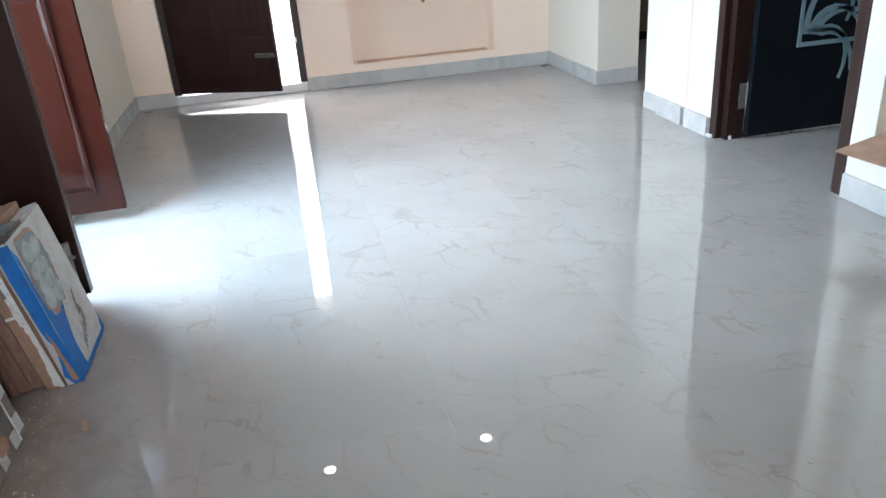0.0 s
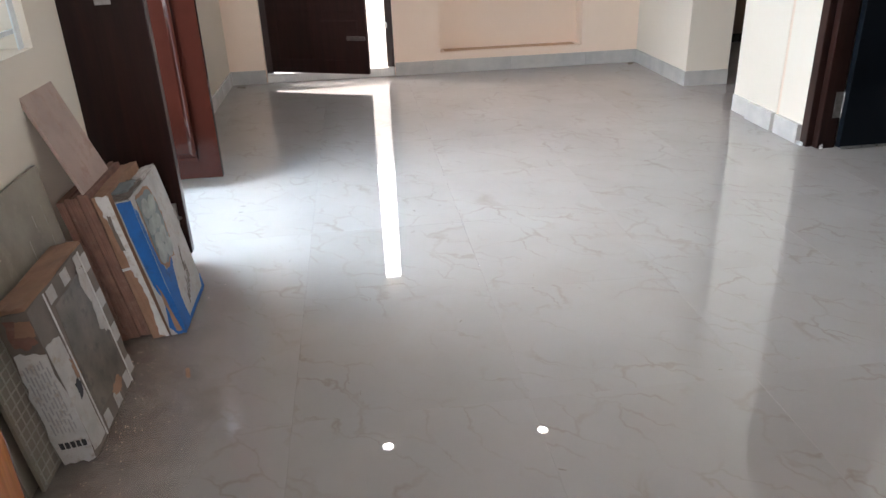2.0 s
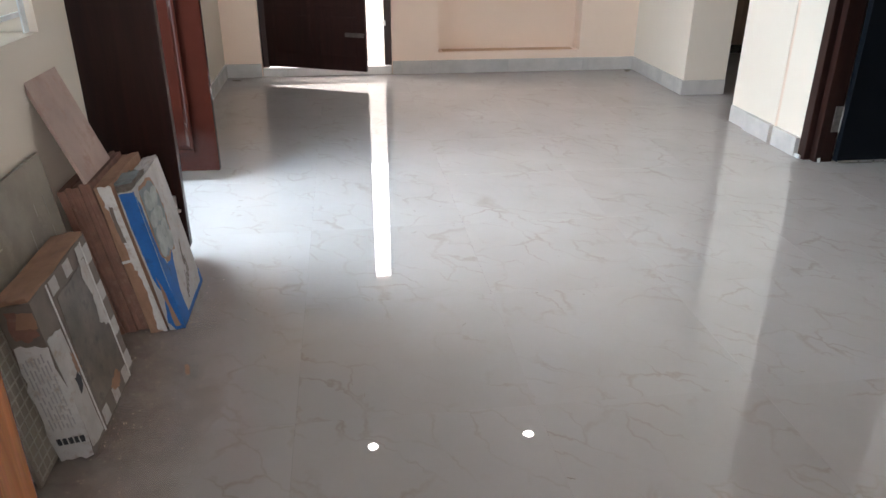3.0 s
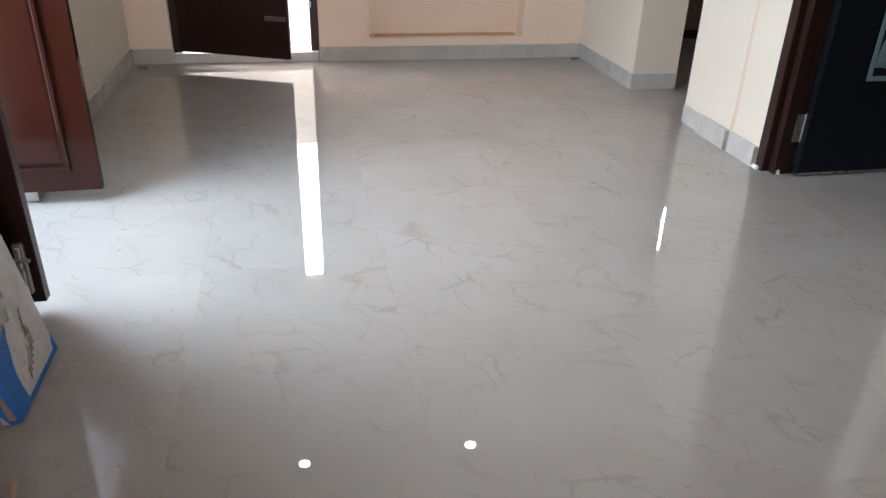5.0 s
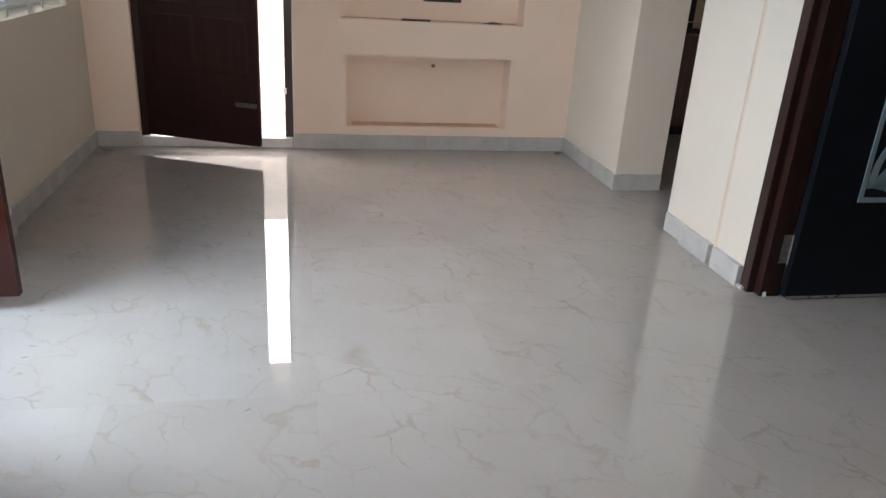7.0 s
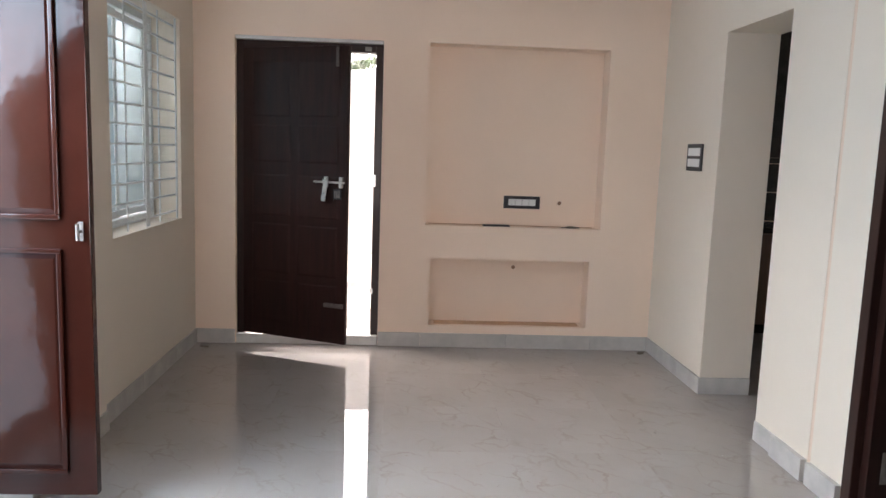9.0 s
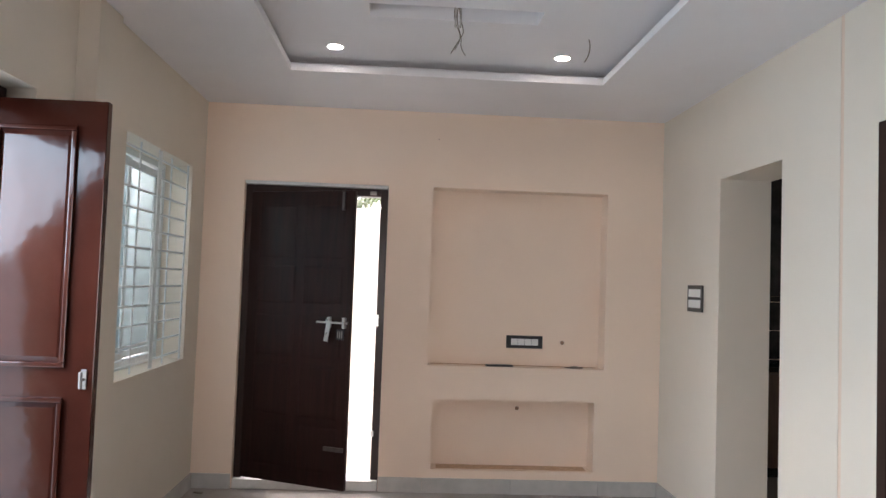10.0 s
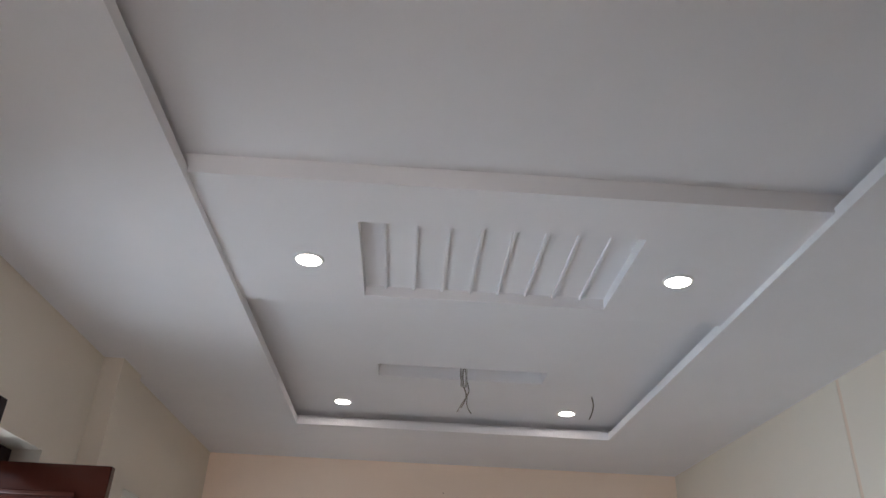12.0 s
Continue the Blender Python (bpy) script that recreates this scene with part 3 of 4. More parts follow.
# ---- windows ----
def window(name, m, width, height, depth, label, grille=True, bars=12, panes=True):
    """Window in a hole from x = 0 to width and z = 0 to height; the room is at -y."""
    w = thing(name, m, label, "window", kind="structure")
    d = depth
    for a in ((0, width, 0, 0.04), (0, width, height - 0.04, height), (0, 0.04, 0.04, height - 0.04), (width - 0.04, width, 0.04, height - 0.04)):
        part("window_frame", box(a[0] + 0.001, a[1] - 0.001, d, d + 0.06, a[2] + 0.001, a[3] - 0.001, 0.003), WHITE_METAL, w)
    half = width / 2
    if not panes:
        part("window_bar", box(0.041, width - 0.041, d + 0.01, d + 0.03, height / 2 - 0.012, height / 2 + 0.012, 0.002), WHITE_METAL, w)
    for i, (x0, x1) in enumerate(((0.042, half + 0.02), (half - 0.02, width - 0.042)) if panes else ()):
        y = d + 0.012 + 0.022 * i
        sash = bmesh.new()
        for a in ((x0, x1, 0.045, 0.085), (x0, x1, height - 0.085, height - 0.045), (x0, x0 + 0.04, 0.085, height - 0.085), (x1 - 0.04, x1, 0.085, height - 0.085)):
            box(a[0], a[1], y, y + 0.02, a[2], a[3], 0.002, sash)
        s = part("sash", sash, WHITE_METAL, w)
        pane = part("pane", box(x0 + 0.041, x1 - 0.041, y + 0.008, y + 0.012, 0.086, height - 0.086), GLASS, s, "frosted glass pane")
        pane.visible_shadow = False
    if grille:
        g = 0.022
        for i in range(bars):
            z = 0.05 + (height - 0.1) * i / (bars - 1)
            part("grille_bar", box(0.012, width - 0.012, g, g + 0.01, z - 0.006, z + 0.006, 0.0015), WHITE_METAL, w)
        for x, s in ((0.03, 0.016), (width / 2, 0.027), (width - 0.03, 0.016)):
            part("grille_upright", box(x - s, x + s, g - 0.006, g - 0.001, 0.002, height - 0.002, 0.0015), WHITE_METAL, w)
        for x in (width * 0.27, width * 0.73):
            part("grille_upright", box(x - 0.007, x + 0.007, g + 0.011, g + 0.018, 0.002, height - 0.002, 0.0015), WHITE_METAL, w)
    return w


window("window_1", pose(0, -1.43, 0.897, 0, 0, 90), 1.133, 1.238, 0.17, "white sliding window behind a steel grille")
window("window_2", pose(0.095, -4.75, 0.855, 0, 0, 90), 1.115, 1.245, 0.17, "white sliding window behind a steel grille")
window("window_3", pose(4.80, 1.2, 1.85), 0.26, 0.61, 0.03, "small open white kitchen ventilator", grille=False, panes=False)
window("window_4", pose(6.1, -3.3, 0.9, 0, 0, -90), 1.2, 1.2, 0.05, "white bedroom window", grille=False)

# ---- fittings on the walls ----
sock = thing("socket_plate", pose(2.139, 0.1595, 0.99), "black and white modular socket plate on the niche back", "socket")
part("surround", box(0, 0.262, -0.009, 0, 0, 0.09, 0.004), BLACK, sock, "black surround")
for i in range(4):
    part("module", box(0.034 + i * 0.0495, 0.0815 + i * 0.0495, -0.0125, -0.008, 0.022, 0.068, 0.0015), WHITE_PLASTIC, sock, "white socket module")
switch = thing("switch_plate", pose(W - 0.0005, -0.505, 1.313, 0, 0, -90), "black switch plate with two white rows", "switch")
part("surround", box(0, 0.235, -0.009, 0, 0, 0.165, 0.004), BLACK, switch, "black surround")
for j in range(2):
    for i in range(3):
        part("rocker", box(0.03 + i * 0.06, 0.087 + i * 0.06, -0.0135, -0.008, 0.025 + 0.066 * j, 0.074 + 0.066 * j, 0.002), WHITE_PLASTIC, switch, "white rocker")
for name, x, z, y in (("wall_plug", 2.545, 1.037, 0.16), ("wall_plug", 2.231, 0.562, 0.16), ("wall_plug", 1.6, 2.44, 0.006)):
    size = 0.006 if z > 2 else 0.015
    plug = rod((x, y - 0.006, z), (x, y + 0.001, z), size * 0.8, None, 9, size)
    tagged(part(name, plug, CARD), "small brown wall plug in a drilled hole", "plug", "wall plugs")
strip = box(0, 0.19, 0, 0.05, 0, 0.012, 0.003)
strip = part("tile_offcut", strip, BLACK)
strip.matrix_basis = pose(1.985, 0.02, 0.8675, 0, 0, 4)
tagged(strip, "dark narrow offcut lying on the niche ledge", "offcut")
for x, y, size, turn in ((2.61, 0.035, 0.034, 25), (2.66, 0.05, 0.020, 70), (2.56, 0.045, 0.015, 10)):
    crumb = part("plaster_crumb", rough_box(-size, size, -size * 0.5, size * 0.5, 0.0, size * 0.35, size * 0.12, int(x * 100)), BARK)
    crumb.matrix_basis = pose(x, y, 0.8702, 0, 0, turn)
    tagged(crumb, "small dark plaster crumb lying on the niche ledge", "crumb", "crumbs on the niche ledge")
flap = bmesh.new()
box(0, 0.34, 0, 0.45, 0, 0.004, 0.001, flap)
for v in flap.verts:
    v.co.z += 0.05 * (v.co.x / 0.34) ** 2
flap = part("cardboard_sheet", flap, CARD)
flap.matrix_basis = pose(W - 0.14, -3.94, 0.2515, 0, 0, 6)
tagged(flap, "loose brown cardboard sheet lying on the niche ledge", "cardboard")

# ---- ceiling fittings ----
spot = thing("ceiling_light", pose(0.980, -2.945, BRIDGE), "round recessed LED ceiling light, switched on", "light", "ceiling lights")
ring = bmesh.new()
bmesh.ops.create_cone(ring, cap_ends=True, segments=36, radius1=0.046, radius2=0.052, depth=0.006, matrix=Matrix.Translation((0, 0, -0.0035)))
part("trim_ring", ring, WHITE_PLASTIC, spot)
disc = bmesh.new()
bmesh.ops.create_cone(disc, cap_ends=True, segments=36, radius1=0.040, radius2=0.041, depth=0.0012, matrix=Matrix.Translation((0, 0, -0.0068)))
part("diffuser", disc, LED, spot, "glowing white diffuser")
for x, y, z in ((2.228, -2.945, BRIDGE), (0.966, -1.10, TRAY), (2.226, -1.10, TRAY)):
    copy_thing(spot, pose(x, y, z))


def cable(points, radius):
    c = bpy.data.curves.new("cable", "CURVE")
    c.dimensions, c.bevel_depth, c.bevel_resolution = "3D", radius, 2
    s = c.splines.new("NURBS")
    s.points.add(len(points) - 1)
    for p, co in zip(s.points, points):
        p.co = (*co, 1)
    s.use_endpoint_u, s.order_u = True, 4
    c.materials.append(WIRE)
    return c


fan = thing("fan_point", pose(1.601, -1.665, TRAY + 0.07), "steel fan hook box with loose grey wires hanging", "wiring")
hook = box(-0.02, 0.02, -0.02, 0.02, -0.012, -0.0005, 0.003)
rod((-0.012, 0, -0.012), (-0.012, 0, -0.13), 0.005, hook)
rod((0.012, 0, -0.012), (0.012, 0, -0.13), 0.005, hook)
rod((-0.016, 0, -0.13), (0.016, 0, -0.13), 0.005, hook)
part("hook", hook, STEEL, fan, "dull steel hook")
for pts in (((0, 0, -0.01), (0.015, 0.01, -0.12), (0.045, 0, -0.15), (0.0, 0.01, -0.2), (-0.03, 0, -0.26)),
            ((0.005, 0, -0.01), (-0.02, 0, -0.1), (0.04, 0.01, -0.19), (0.005, 0, -0.22), (0.04, 0, -0.265)),
            ((-0.01, 0, -0.01), (-0.03, 0, -0.08), (0.01, 0, -0.15), (0.02, 0, -0.19), (-0.012, 0, -0.24))):
    w = new("wire", cable(pts, 0.0022))
    w.parent = fan
lone = new("loose_wire", cable(((2.293, -1.417, TRAY), (2.307, -1.417, TRAY - 0.03), (2.303, -1.417, TRAY - 0.08), (2.274, -1.417, TRAY - 0.12)), 0.003))
tagged(lone, "single loose wire hanging from the ceiling", "wire")

# ---- tiles and cartons leaning on the near wall ----
def leaning(name, xl, y0, angle, label, category, z=0.0, twist=0.0):
    return thing(name, pose(xl, y0, z, 0, -angle, twist), label, category)


def ragged(points, x, seed, wobble=0.006, steps=5):
    """A torn flat sheet in the plane x, with an uneven outline."""
    rnd = random.Random(seed)
    bm = bmesh.new()
    vs = []
    for (y0, z0), (y1, z1) in zip(points, points[1:] + points[:1]):
        for s in range(steps):
            u = s / steps
            vs.append(bm.verts.new((x, y0 + (y1 - y0) * u + rnd.uniform(-wobble, wobble), z0 + (z1 - z0) * u + rnd.uniform(-wobble, wobble))))
    f = bm.faces.new(vs)
    out = bmesh.ops.extrude_face_region(bm, geom=[f])["geom"]
    bmesh.ops.translate(bm, vec=(-0.0012, 0, 0), verts=[g for g in out if isinstance(g, bmesh.types.BMVert)])
    bmesh.ops.triangulate(bm, faces=bm.faces)
    return bm


def on_side(bm, y, x_from):
    """Lays a sheet made in the plane x = 0 onto the near side: its y runs along x."""
    bmesh.ops.transform(bm, matrix=Matrix(((0, 1, 0, x_from), (-1, 0, 0, y), (0, 0, 1, 0), (0, 0, 0, 1))), verts=bm.verts)
    return bm


stack = leaning("tile_stack", 0.19, -3.79, 10, "stack of brown-edged floor tiles leaning on the wall", "tiles")
x = 0.0
for i, (t, h, dy) in enumerate(((0.022, 0.462, 0.0), (0.017, 0.468, 0.006), (0.02, 0.464, 0.002), (0.015, 0.47, 0.008), (0.018, 0.466, 0.003))):
    part("slab", rough_box(x, x + t - 0.0015, dy, 0.305 + dy, 0, h, 0.0012, i), CLAY, stack)
    x += t

carton = leaning("tile_carton", 0.2855, -3.79, 10, "torn brown tile carton with a ragged white paper edge", "carton")
part("body", rough_box(0, 0.046, 0, 0.31, 0, 0.470, 0.0025, 11), CARD, carton)
part("paper", on_side(ragged([(0.026, 0.01), (0.046, 0.0), (0.047, 0.47), (0.012, 0.468), (0.017, 0.40), (0.026, 0.34), (0.022, 0.24), (0.036, 0.18), (0.03, 0.08)], 0, 3, 0.004), -0.0035, 0.0), PAPER, carton, "torn white paper strip")
part("tape", on_side(ragged([(0.0, 0.238), (0.046, 0.238), (0.046, 0.246), (0.0, 0.246)], 0, 4, 0.0005), -0.004, 0.0), PAPER, carton, "pale packing strap")
part("print", on_side(ragged([(0.022, 0.30), (0.032, 0.30), (0.032, 0.41), (0.022, 0.41)], 0, 5, 0.002), -0.0052, 0.0), GREY_PRINT, carton, "faded print")

blue = leaning("blue_tile_carton", 0.338, -3.778, 10, "blue and white tile carton with a torn picture panel", "carton")
part("body", rough_box(0, 0.044, 0, 0.31, 0, 0.450, 0.0018, 21), CARD_WHITE, blue)
part("side_wrap", on_side(ragged([(0.004, 0.03), (0.022, 0.0), (0.045, 0.0), (0.045, 0.445), (0.004, 0.445), (0.006, 0.2), (0.02, 0.12)], 0, 7, 0.002), -0.003, 0.0), CARD_BLUE, blue, "blue printed side")
part("side_tear", on_side(ragged([(0.022, 0.012), (0.038, 0.012), (0.026, 0.15), (0.018, 0.18)], 0, 8, 0.002), -0.0045, 0.0), CARD, blue, "brown torn strip")
part("front_band", ragged([(-0.002, 0.0), (0.075, 0.0), (0.07, 0.09), (0.10, 0.165), (0.125, 0.205), (0.05, 0.195), (0.018, 0.24), (0.012, 0.40), (-0.002, 0.43)], 0.0468, 9, 0.0025), CARD_BLUE, blue, "blue printed band")
part("foot_band", ragged([(0.07, 0.0), (0.311, 0.0), (0.311, 0.05), (0.298, 0.04), (0.288, 0.014), (0.072, 0.014)], 0.0466, 10, 0.001), CARD_BLUE, blue, "blue printed foot")
part("torn_edge", ragged([(0.02, 0.225), (0.07, 0.195), (0.15, 0.20), (0.185, 0.27), (0.195, 0.36), (0.155, 0.435), (0.03, 0.44)], 0.0472, 17, 0.008), CARD, blue, "torn brown card edge")
part("picture", ragged([(0.028, 0.24), (0.075, 0.205), (0.142, 0.212), (0.172, 0.275), (0.183, 0.36), (0.145, 0.428), (0.036, 0.43)], 0.0486, 12, 0.006), PEBBLE_DARK, blue, "torn picture of pebbles")
rnd = random.Random(5)
for i in range(8):
    cy, cz = 0.062 + (i % 2) * 0.062 + rnd.uniform(-0.010, 0.010), 0.243 + (i // 2) * 0.047 + rnd.uniform(-0.006, 0.006)
    ry, rz, lean = rnd.uniform(0.030, 0.042), rnd.uniform(0.022, 0.031), rnd.uniform(-0.6, 0.6)
    pts = [(cy + ry * math.cos(a / 2), cz + rz * math.sin(a / 2) + lean * ry * 0.4 * math.cos(a / 2)) for a in range(0, 12)]
    part("pebble", ragged(pts, 0.0500 + i * 0.00012, i, 0.0014, 2), PEBBLE, blue)
for i in range(6):
    z = 0.035 + i * 0.011
    part("writing", ragged([(0.125 + i * 0.016, z), (0.131 + i * 0.016, z), (0.139 + i * 0.016, z + 0.03 + 0.012 * (i % 3)), (0.132 + i * 0.016, z + 0.03)], 0.0468, i, 0.001, 2), GREY_PRINT, blue)
part("emblem", ragged([(0.19, 0.125), (0.215, 0.12), (0.205, 0.15), (0.222, 0.20), (0.20, 0.165)], 0.0468, 31, 0.003), GREY_PRINT, blue, "faded printed emblem")
for name, x0, y0, y1, z0, z1, mat, say in (("flap", 0.0, 0.0, 0.15, 0.448, 0.464, GREY_PRINT, "crumpled grey carton flap"), ("flap", 0.004, 0.165, 0.30, 0.448, 0.458, CARD_WHITE, "bent pale carton flap"), ("flap", -0.01, 0.02, 0.11, 0.464, 0.472, PEBBLE_DARK, "crumpled teal carton flap")):
    part(name, rough_box(x0, 0.04, y0, y1, z0, z1, 0.0055, int(y1 * 100)), mat, blue, say)

plank = leaning("plank_tile", 0.188, -3.80, 20.5, "pinkish wood-look plank tile leaning on the wall", "tile", z=0.478)
part("slab", box(0, 0.009, 0, 0.225, 0, 0.292, 0.0012), PINK, plank)

sheet = leaning("grey_tile", 0.165, -4.46, 6.4, "large dusty grey tile with scratched mortar lines leaning on the wall", "tile")
part("slab", box(0, 0.010, 0, 0.615, 0, 0.588, 0.001), GREY_TILE, sheet)
rnd = random.Random(8)
for i in range(46):
    y, z, l = rnd.uniform(0.04, 0.58), rnd.uniform(0.12, 0.5), rnd.uniform(0.02, 0.09)
    wide, tall = (0.003, l) if i % 2 else (l * 0.5, 0.003)
    part("mortar_mark", box(0.0102, 0.0112, y, y + wide, z, z + tall), RELIEF, sheet)

ridged = leaning("ridged_tile", 0.19, -4.435, 7, "grey anti-slip tile with a ridged grid leaning on the wall", "tile")
part("slab", box(0, 0.009, 0, 0.30, 0, 0.395, 0.001), GREY_TILE, ridged)
for i in range(11):
    part("ridge", box(0.0088, 0.0108, 0.012 + i * 0.027, 0.016 + i * 0.027, 0.008, 0.387, 0.0008), RELIEF, ridged)
for i in range(14):
    part("ridge", box(0.0087, 0.0106, 0.008, 0.292, 0.012 + i * 0.028, 0.016 + i * 0.028, 0.0008), RELIEF, ridged)

grey = leaning("grey_tile_carton", 0.2125, -4.345, 8, "grey checked tile carton torn open, with a white label", "carton")
part("body", rough_box(0, 0.072, 0, 0.362, 0, 0.405, 0.002, 41), GREY_PRINT, grey)
part("top_flap", rough_box(-0.002, 0.070, 0.002, 0.36, 0.405, 0.416, 0.003, 42), CARD, grey, "brown cardboard top")
part("tile_face", ragged([(0.085, 0.06), (0.30, 0.05), (0.31, 0.36), (0.11, 0.355)], 0.0755, 43, 0.002), GREY_FACE, grey, "grey stone-look tile showing")
for i in range(7):
    if i % 2 == 0:
        part("check", ragged([(0.315, 0.02 + i * 0.053), (0.355, 0.02 + i * 0.053), (0.355, 0.066 + i * 0.053), (0.315, 0.066 + i * 0.053)], 0.0752, i, 0.0012, 2), CARD_WHITE, grey)
for i in range(6):
    if i % 2 == 0:
        part("check", ragged([(0.10 + i * 0.045, 0.365), (0.14 + i * 0.045, 0.365), (0.14 + i * 0.045, 0.40), (0.10 + i * 0.045, 0.40)], 0.0752, i + 9, 0.0012, 2), CARD_WHITE, grey)
for i in range(3):
    part("check", ragged([(0.10 + i * 0.085, 0.006), (0.14 + i * 0.085, 0.006), (0.138 + i * 0.085, 0.045), (0.102 + i * 0.085, 0.047)], 0.0753, i + 21, 0.0012, 2), CARD_WHITE, grey)
part("torn_hole", on_side(ragged([(0.012, 0.325), (0.05, 0.315), (0.066, 0.33), (0.06, 0.385), (0.02, 0.392)], 0, 56, 0.004), -0.0034, 0.0), CLAY, grey, "dark torn hole in the carton end")
part("torn_flap", on_side(ragged([(0.03, 0.35), (0.07, 0.345), (0.072, 0.382), (0.04, 0.388)], 0, 57, 0.003), -0.0048, 0.0), CARD, grey, "bent brown card flap")
part("side_print", ragged([(0.004, 0.02), (0.075, 0.012), (0.075, 0.30), (0.004, 0.31)], 0.0754, 44, 0.003), CARD_WHITE, grey, "pale printed side")
part("emblem", ragged([(0.045, 0.14), (0.07, 0.15), (0.068, 0.185), (0.045, 0.18)], 0.0768, 45, 0.003), INK, grey)
for y in (0.0785, 0.308):
    part("strap", box(0.0762, 0.078, y, y + 0.006, 0.005, 0.403, 0.0006), PAPER, grey, "pale packing strap")
part("end_board", on_side(ragged([(0.0, 0.305), (0.073, 0.30), (0.073, 0.402), (0.0, 0.402)], 0, 52, 0.002), -0.0024, 0.0), GREY_PRINT, grey, "bare dusty card end")
part("torn_card", ragged([(0.20, 0.035), (0.235, 0.03), (0.262, 0.05), (0.25, 0.07), (0.215, 0.066), (0.19, 0.055)], 0.0772, 53, 0.004), CARD, grey, "torn brown card scrap")
part("torn_card", ragged([(0.062, 0.185), (0.09, 0.18), (0.088, 0.225), (0.07, 0.235)], 0.0772, 54, 0.004), CARD, grey, "torn brown card scrap")
part("torn_card", ragged([(0.265, 0.20), (0.306, 0.17), (0.306, 0.36), (0.27, 0.375), (0.262, 0.33), (0.278, 0.27)], 0.0772, 55, 0.005), CARD_WHITE, grey, "pale torn carton edge")
part("label", on_side(ragged([(-0.006, 0.0), (0.074, 0.0), (0.074, 0.30), (0.008, 0.31), (-0.002, 0.2)], 0, 46, 0.005), -0.0035, 0.0), PAPER, grey, "torn white paper label")
rnd = random.Random(14)
for i in range(7):
    x, z = 0.010 + i * 0.0085, 0.085 + rnd.uniform(0, 0.01)
    while z < 0.265:
        l = rnd.uniform(0.012, 0.04)
        part("writing", on_side(ragged([(x, z), (x + 0.0028, z), (x + 0.0028, z + l), (x, z + l)], 0, i, 0.0003, 2), -0.0052, 0.0), PALE_INK, grey)
        z += l + rnd.uniform(0.004, 0.012)
for i in range(5):
    part("writing", on_side(ragged([(0.008 + i * 0.013, 0.045), (0.017 + i * 0.013, 0.045), (0.017 + i * 0.013, 0.062), (0.008 + i * 0.013, 0.062)], 0, i, 0.0008, 2), -0.0052, 0.0), INK, grey)

# ---- brown dust along the niche ledges, plaster left at the door frame ----
def ledge_film(x0, x1, y0, y1, z, seed):
    """A thin uneven film lying flat."""
    bm = ragged([(x0, y0), ((x0 + x1) / 2, y0 + 0.01), (x1, y0), (x1, y1), ((x0 + x1) / 2, y1 - 0.004), (x0, y1)], 0, seed, 0.005, 9)
    bmesh.ops.transform(bm, matrix=Matrix(((0, 1, 0, 0), (0, 0, 1, 0), (1, 0, 0, z), (0, 0, 0, 1))), verts=bm.verts)
    bmesh.ops.recalc_face_normals(bm, faces=bm.faces)
    return part("ledge_dust", bm, LEDGE_DUST)


tagged(ledge_film(1.66, 2.71, 0.03, 0.153, 0.1602, 61), "brown dust film lying on the lower niche ledge", "dust", kind="stuff")
tagged(ledge_film(1.60, 2.78, 0.10, 0.153, 0.8692, 62), "brown dust film lying along the upper niche ledge", "dust", kind="stuff")
for x, y, w, h, seed in ((-0.014, -0.013, 0.05, 0.018, 71), (0.075, 0.05, 0.03, 0.022, 72)):
    part("plaster_lump", rough_box(x, x + w, y, y + 0.012, 0.0006, h, 0.003, seed), SILL, bpy.data.objects["door_3"], "dried white plaster at the foot")

# ---- dust, crumbs and specks on the floor ----
def dust_film():
    m = plain("thin_reddish_dust", (0.44, 0.335, 0.265), 0.9, 0.3, 14.0)
    mp = coords(m)
    n = noise_node(m, mp, 6.0, 7, 0.7)
    fade = m.node_tree.nodes.new("ShaderNodeTexGradient")
    fade.gradient_type = "SPHERICAL"
    near = node(m, "ShaderNodeMapping", Scale=(2.6, 1.05, 1))
    tex = m.node_tree.nodes.new("ShaderNodeTexCoord")
    link(m, tex, "Object", near, "Vector")
    link(m, near, "Vector", fade, "Vector")
    both = m.node_tree.nodes.new("ShaderNodeMath")
    both.operation = "MULTIPLY"
    link(m, n, "Fac", both, 0)
    link(m, fade, "Fac", both, 1)
    r = node(m, "ShaderNodeMapRange", From_Min=0.12, From_Max=0.5, To_Min=0.0, To_Max=0.42)
    link(m, both, 0, r, "Value")
    link(m, r, "Result", principled(m), "Alpha")
    return m


film = part("dust_film", box(-0.4, 0.4, -0.95, 0.95, 0, 0.0003), dust_film())
film.matrix_basis = pose(0.26, -4.15, 0.0006)
tagged(film, "thin reddish dust film on the floor round the cartons", "dust", kind="stuff")
rnd = random.Random(21)
crumbs = bmesh.new()
for i in range(300):
    u = rnd.random()
    x, y = 0.25 + abs(rnd.gauss(0, 0.09)), -4.75 + u * 1.3
    r = rnd.uniform(0.0006, 0.0023)
    made = bmesh.ops.create_icosphere(crumbs, subdivisions=1, radius=r, matrix=Matrix.Translation((x, y, r * 0.6)))
tagged(part("brick_crumbs", crumbs, DUST), "reddish plaster crumbs and dust scattered on the floor", "crumbs", kind="stuff")
specks = bmesh.new()
for i in range(90):
    x, y, a, l = rnd.uniform(0.3, 3.1), rnd.uniform(-4.9, -0.3), rnd.uniform(0, 3.1), rnd.uniform(0.004, 0.022)
    box(-l / 2, l / 2, -0.0009, 0.0009, 0.0002, 0.0016, 0, specks, pose(x, y, 0, 0, 0, math.degrees(a)))
tagged(part("floor_litter", specks, WIRE), "tiny dark splinters littering the floor", "litter", kind="stuff")
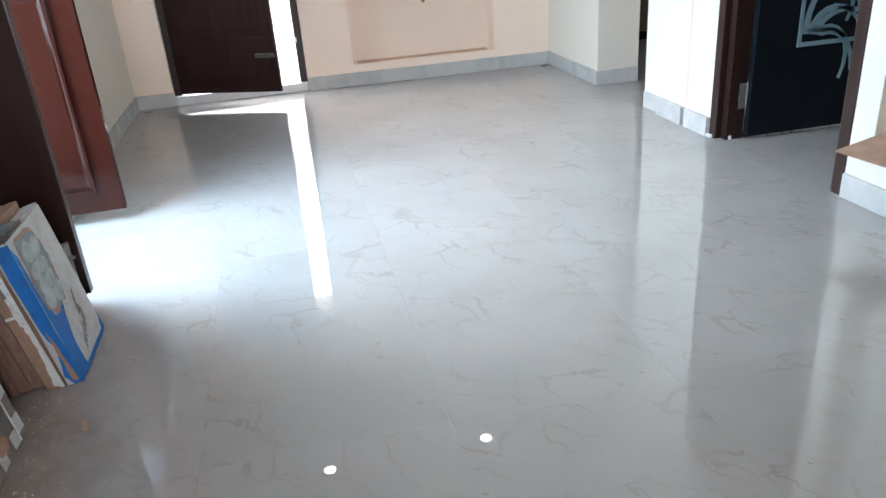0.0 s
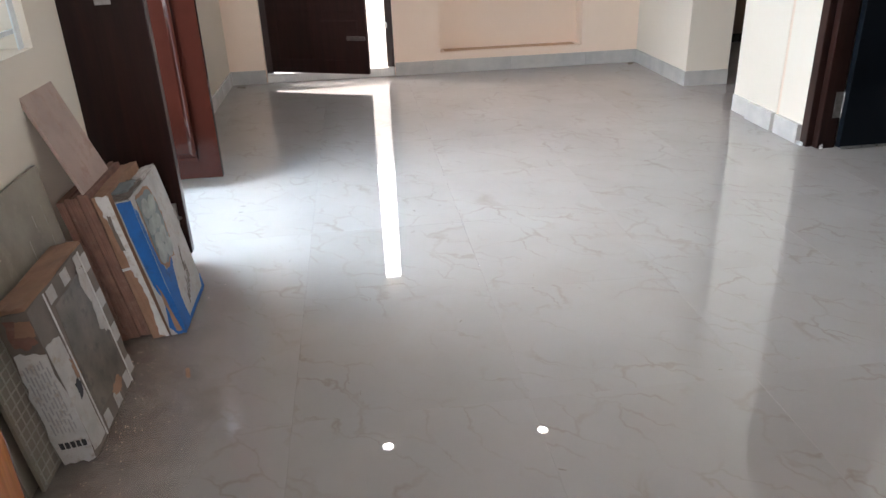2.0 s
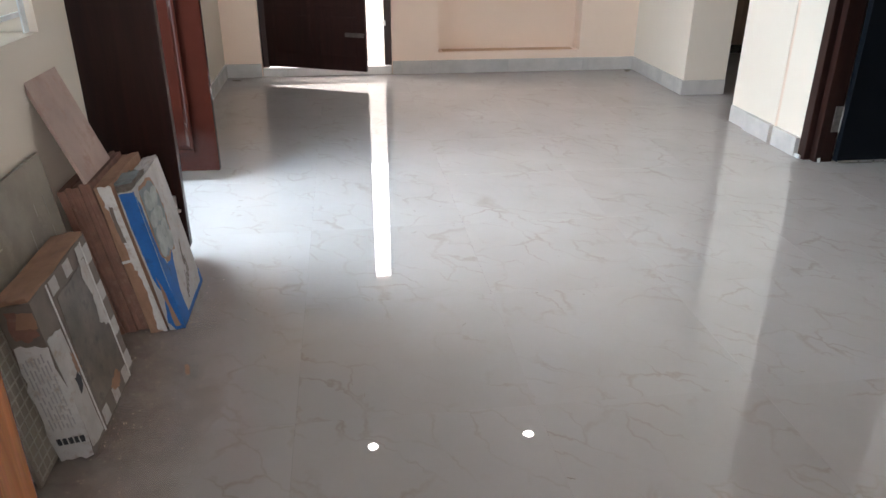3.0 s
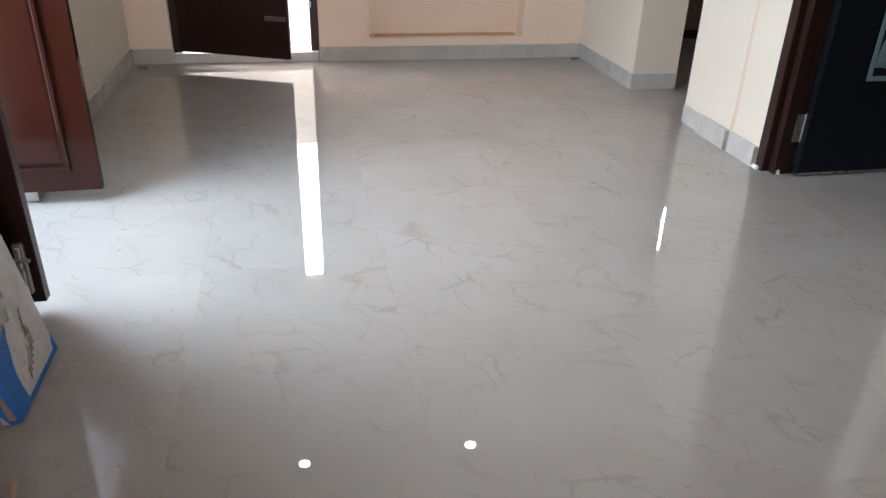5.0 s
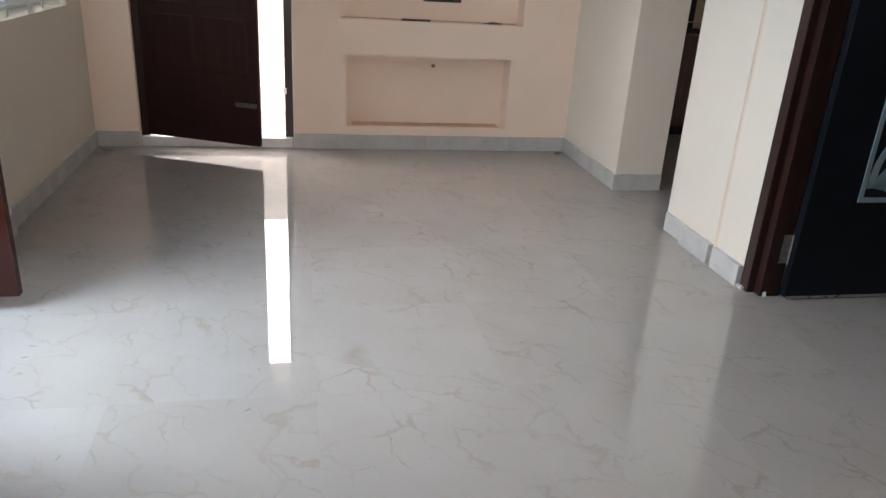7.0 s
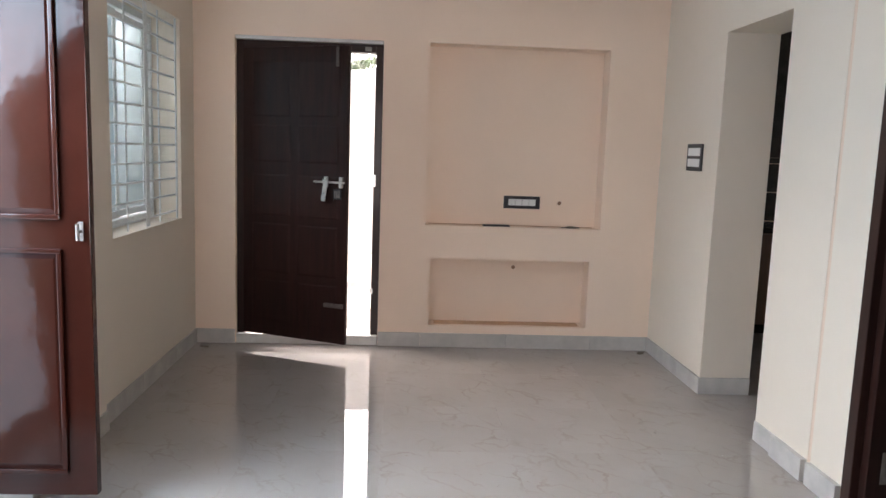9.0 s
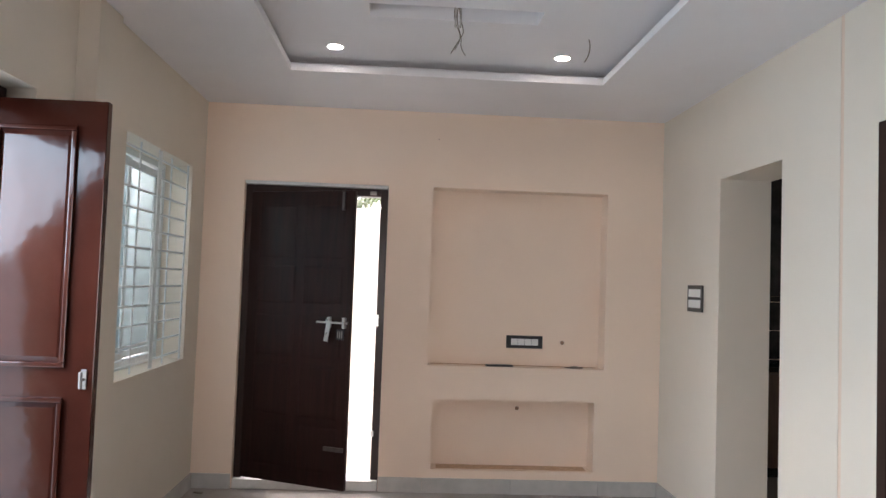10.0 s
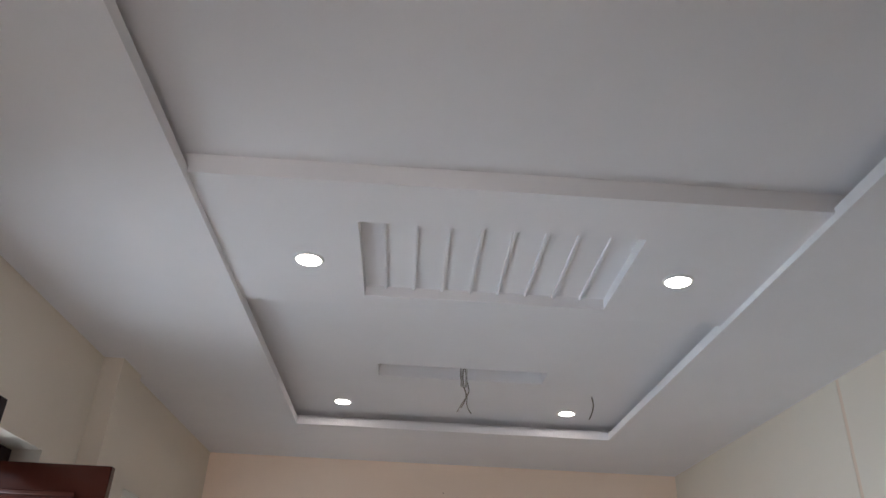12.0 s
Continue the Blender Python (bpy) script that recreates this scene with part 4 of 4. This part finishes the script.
scrap = part("card_scrap", ragged([(0, 0), (0.05, 0.004), (0.055, 0.014), (0.004, 0.012)], 0, 2, 0.002, 3), CARD)
scrap.matrix_basis = pose(0.43, -4.03, 0.0014, 0, 90, 20)
tagged(scrap, "small torn brown cardboard scrap on the floor", "scrap")
chip = part("tile_chip", rough_box(-0.02, 0.02, -0.012, 0.012, 0.0002, 0.014, 0.004, 3), BARK)
chip.matrix_basis = pose(3.13, -0.09, 0, 0, 0, 30)
tagged(chip, "dark broken tile chip in the room corner", "chip")
chip = part("tile_chip", rough_box(-0.03, 0.03, -0.008, 0.008, 0.0002, 0.008, 0.003, 4), BARK)
chip.matrix_basis = pose(0.09, -0.12, 0, 0, 0, -15)
tagged(chip, "dark broken tile chip in the room corner", "chip")

# ---- kitchen seen through the opening ----
counter = thing("kitchen_counter", pose(3.53, 0.55, 0), "dark granite kitchen counter on brown base units", "counter")
part("worktop", box(-0.01, 1.76, -0.03, 0.64, 0.83, 0.87, 0.006), GRANITE, counter, "black granite worktop")
for i in range(3):
    u = part("base_unit", box(0.01 + i * 0.58, 0.585 + i * 0.58, 0.02, 0.62, 0.08, 0.829, 0.003), LAMINATE, counter)
    part("unit_door", box(0.02 + i * 0.58, 0.575 + i * 0.58, 0.0, 0.019, 0.10, 0.815, 0.002), LAMINATE, u)
part("plinth", box(0.01, 1.745, 0.06, 0.62, 0.0, 0.08), GRANITE, counter)
splash = thing("backsplash", pose(3.52, 1.199, 0.872), "dark glossy wall tiles behind the kitchen counter", "wall tiles", kind="structure")
for i in range(4):
    for j in range(5):
        part("wall_tile", box(i * 0.3 + 0.002, i * 0.3 + 0.298, -0.008, -0.001, j * 0.25 + 0.002, j * 0.25 + 0.248, 0.001), DARK_TILE, splash)
wallunit = thing("wall_cabinet", pose(3.54, 0.88, 1.42), "tall dark kitchen wall cabinet with steel handles", "cabinet")
part("body", box(0, 1.03, 0.02, 0.30, 0, 1.24, 0.003), LAMINATE, wallunit)
for i in range(2):
    d = part("cabinet_door", box(0.003 + i * 0.515, 0.512 + i * 0.515, 0, 0.019, 0.003, 1.237, 0.002), DARK_TILE, wallunit)
    part("handle", rod((0.465 + i * 0.10, -0.02, 0.08), (0.465 + i * 0.10, -0.02, 0.24), 0.006), STEEL, d)

# ---- outside ----
PAVING = plain("pale_concrete", (0.62, 0.60, 0.56), 0.85, 0.15, 2.0, 60, 0.4)
CEMENT = plain("cement_render", (0.40, 0.39, 0.37), 0.9, 0.25, 1.5, 60, 0.4)
blocks("pavement", [-2.79, 7], [0.231, 5.39], [-0.17, -0.12], lambda x, y, z: True, PAVING, "pale concrete paving behind the house", "pavement")
blocks("boundary_wall_far", [-6, 7], [5.4, 5.6], [-0.16, 2.46], lambda x, y, z: True, YARD, "pale painted boundary wall beyond the back door", "boundary wall")
blocks("boundary_wall_side", [-3.0, -2.8], [-9, 5.39], [-0.16, 2.5], lambda x, y, z: True, CEMENT, "grey cement boundary wall beside the house", "boundary wall")
blocks("sunshade", [-0.1, 1.7], [0.232, 0.72], [2.115, 2.19], lambda x, y, z: True, OUTER, "painted concrete sunshade slab over the back door", "sunshade")
HAZE = glow("bright_hazy_sky", (0.96, 0.98, 1.0), 9.0)
tagged(part("backdrop_far", box(-40, 40, 30, 30.2, -0.1, 30), HAZE), "bright hazy sky beyond the boundary wall", "backdrop", kind="structure")
tagged(part("backdrop_side", box(-30.2, -30, -30, 29, -0.1, 30), HAZE), "bright hazy sky beside the house", "backdrop", kind="structure")


def palm(x, y, height, seed):
    rnd = random.Random(seed)
    t = thing("palm_tree", pose(x, y, -0.17), "slender palm tree with drooping green fronds", "tree", "palms behind the house")
    trunk = bmesh.new()
    for i in range(10):
        z = height * i / 10
        rod((0.02 * math.sin(i), 0, z), (0.02 * math.sin(i + 1), 0, z + height / 10 + 0.02), 0.10 - 0.003 * i, trunk, 12, 0.092 - 0.003 * i)
    part("trunk", trunk, BARK, t, "ringed grey trunk")
    crown = bmesh.new()
    for k in range(15):
        a, droop, l = k * 2.399, rnd.uniform(0.35, 1.1), rnd.uniform(1.5, 2.1)
        prev = None
        for s in range(11):
            u = s / 10
            p = Vector((math.cos(a) * l * u, math.sin(a) * l * u, height + 0.75 * u - droop * 1.7 * u * u))
            if prev is not None:
                side = Vector((-math.sin(a), math.cos(a), 0))
                for sg in (1, -1):
                    for q in range(2):
                        base = prev.lerp(p, q / 2)
                        tip = base + side * sg * 0.42 * (1 - 0.5 * u) + Vector((0, 0, -0.20)) + (p - prev) * 0.8
                        wide = (p - prev).normalized() * 0.025
                        f = [crown.verts.new(v) for v in (base - wide, base + wide, tip)]
                        crown.faces.new(f)
            prev = p
    part("crown", crown, LEAF, t, "drooping green fronds")


palm(0.35, 8.2, 3.0, 1)
palm(1.9, 11.0, 3.6, 2)

# ---- floor tiles ----
PITCH = 0.608
tile_mesh = mesh_of("tile", box(0.00012, PITCH - 0.00012, 0.00012, PITCH - 0.00012, -0.008, 0.0, 0.0002))
tile_mesh.materials.append(TILE)
floor = bpy.data.objects["floor"]
for i in range(-2, 9):
    for j in range(-10, 2):
        x, y = 0.735 + i * PITCH, -0.02 + j * PITCH
        if x < 5.4 and y < 0.9 and x > -0.9:
            t = new("tile", tile_mesh)
            t.parent = floor
            t.matrix_basis = pose(x, y, random.uniform(-0.0003, 0.0), random.uniform(-0.018, 0.018), random.uniform(-0.018, 0.018), 0)
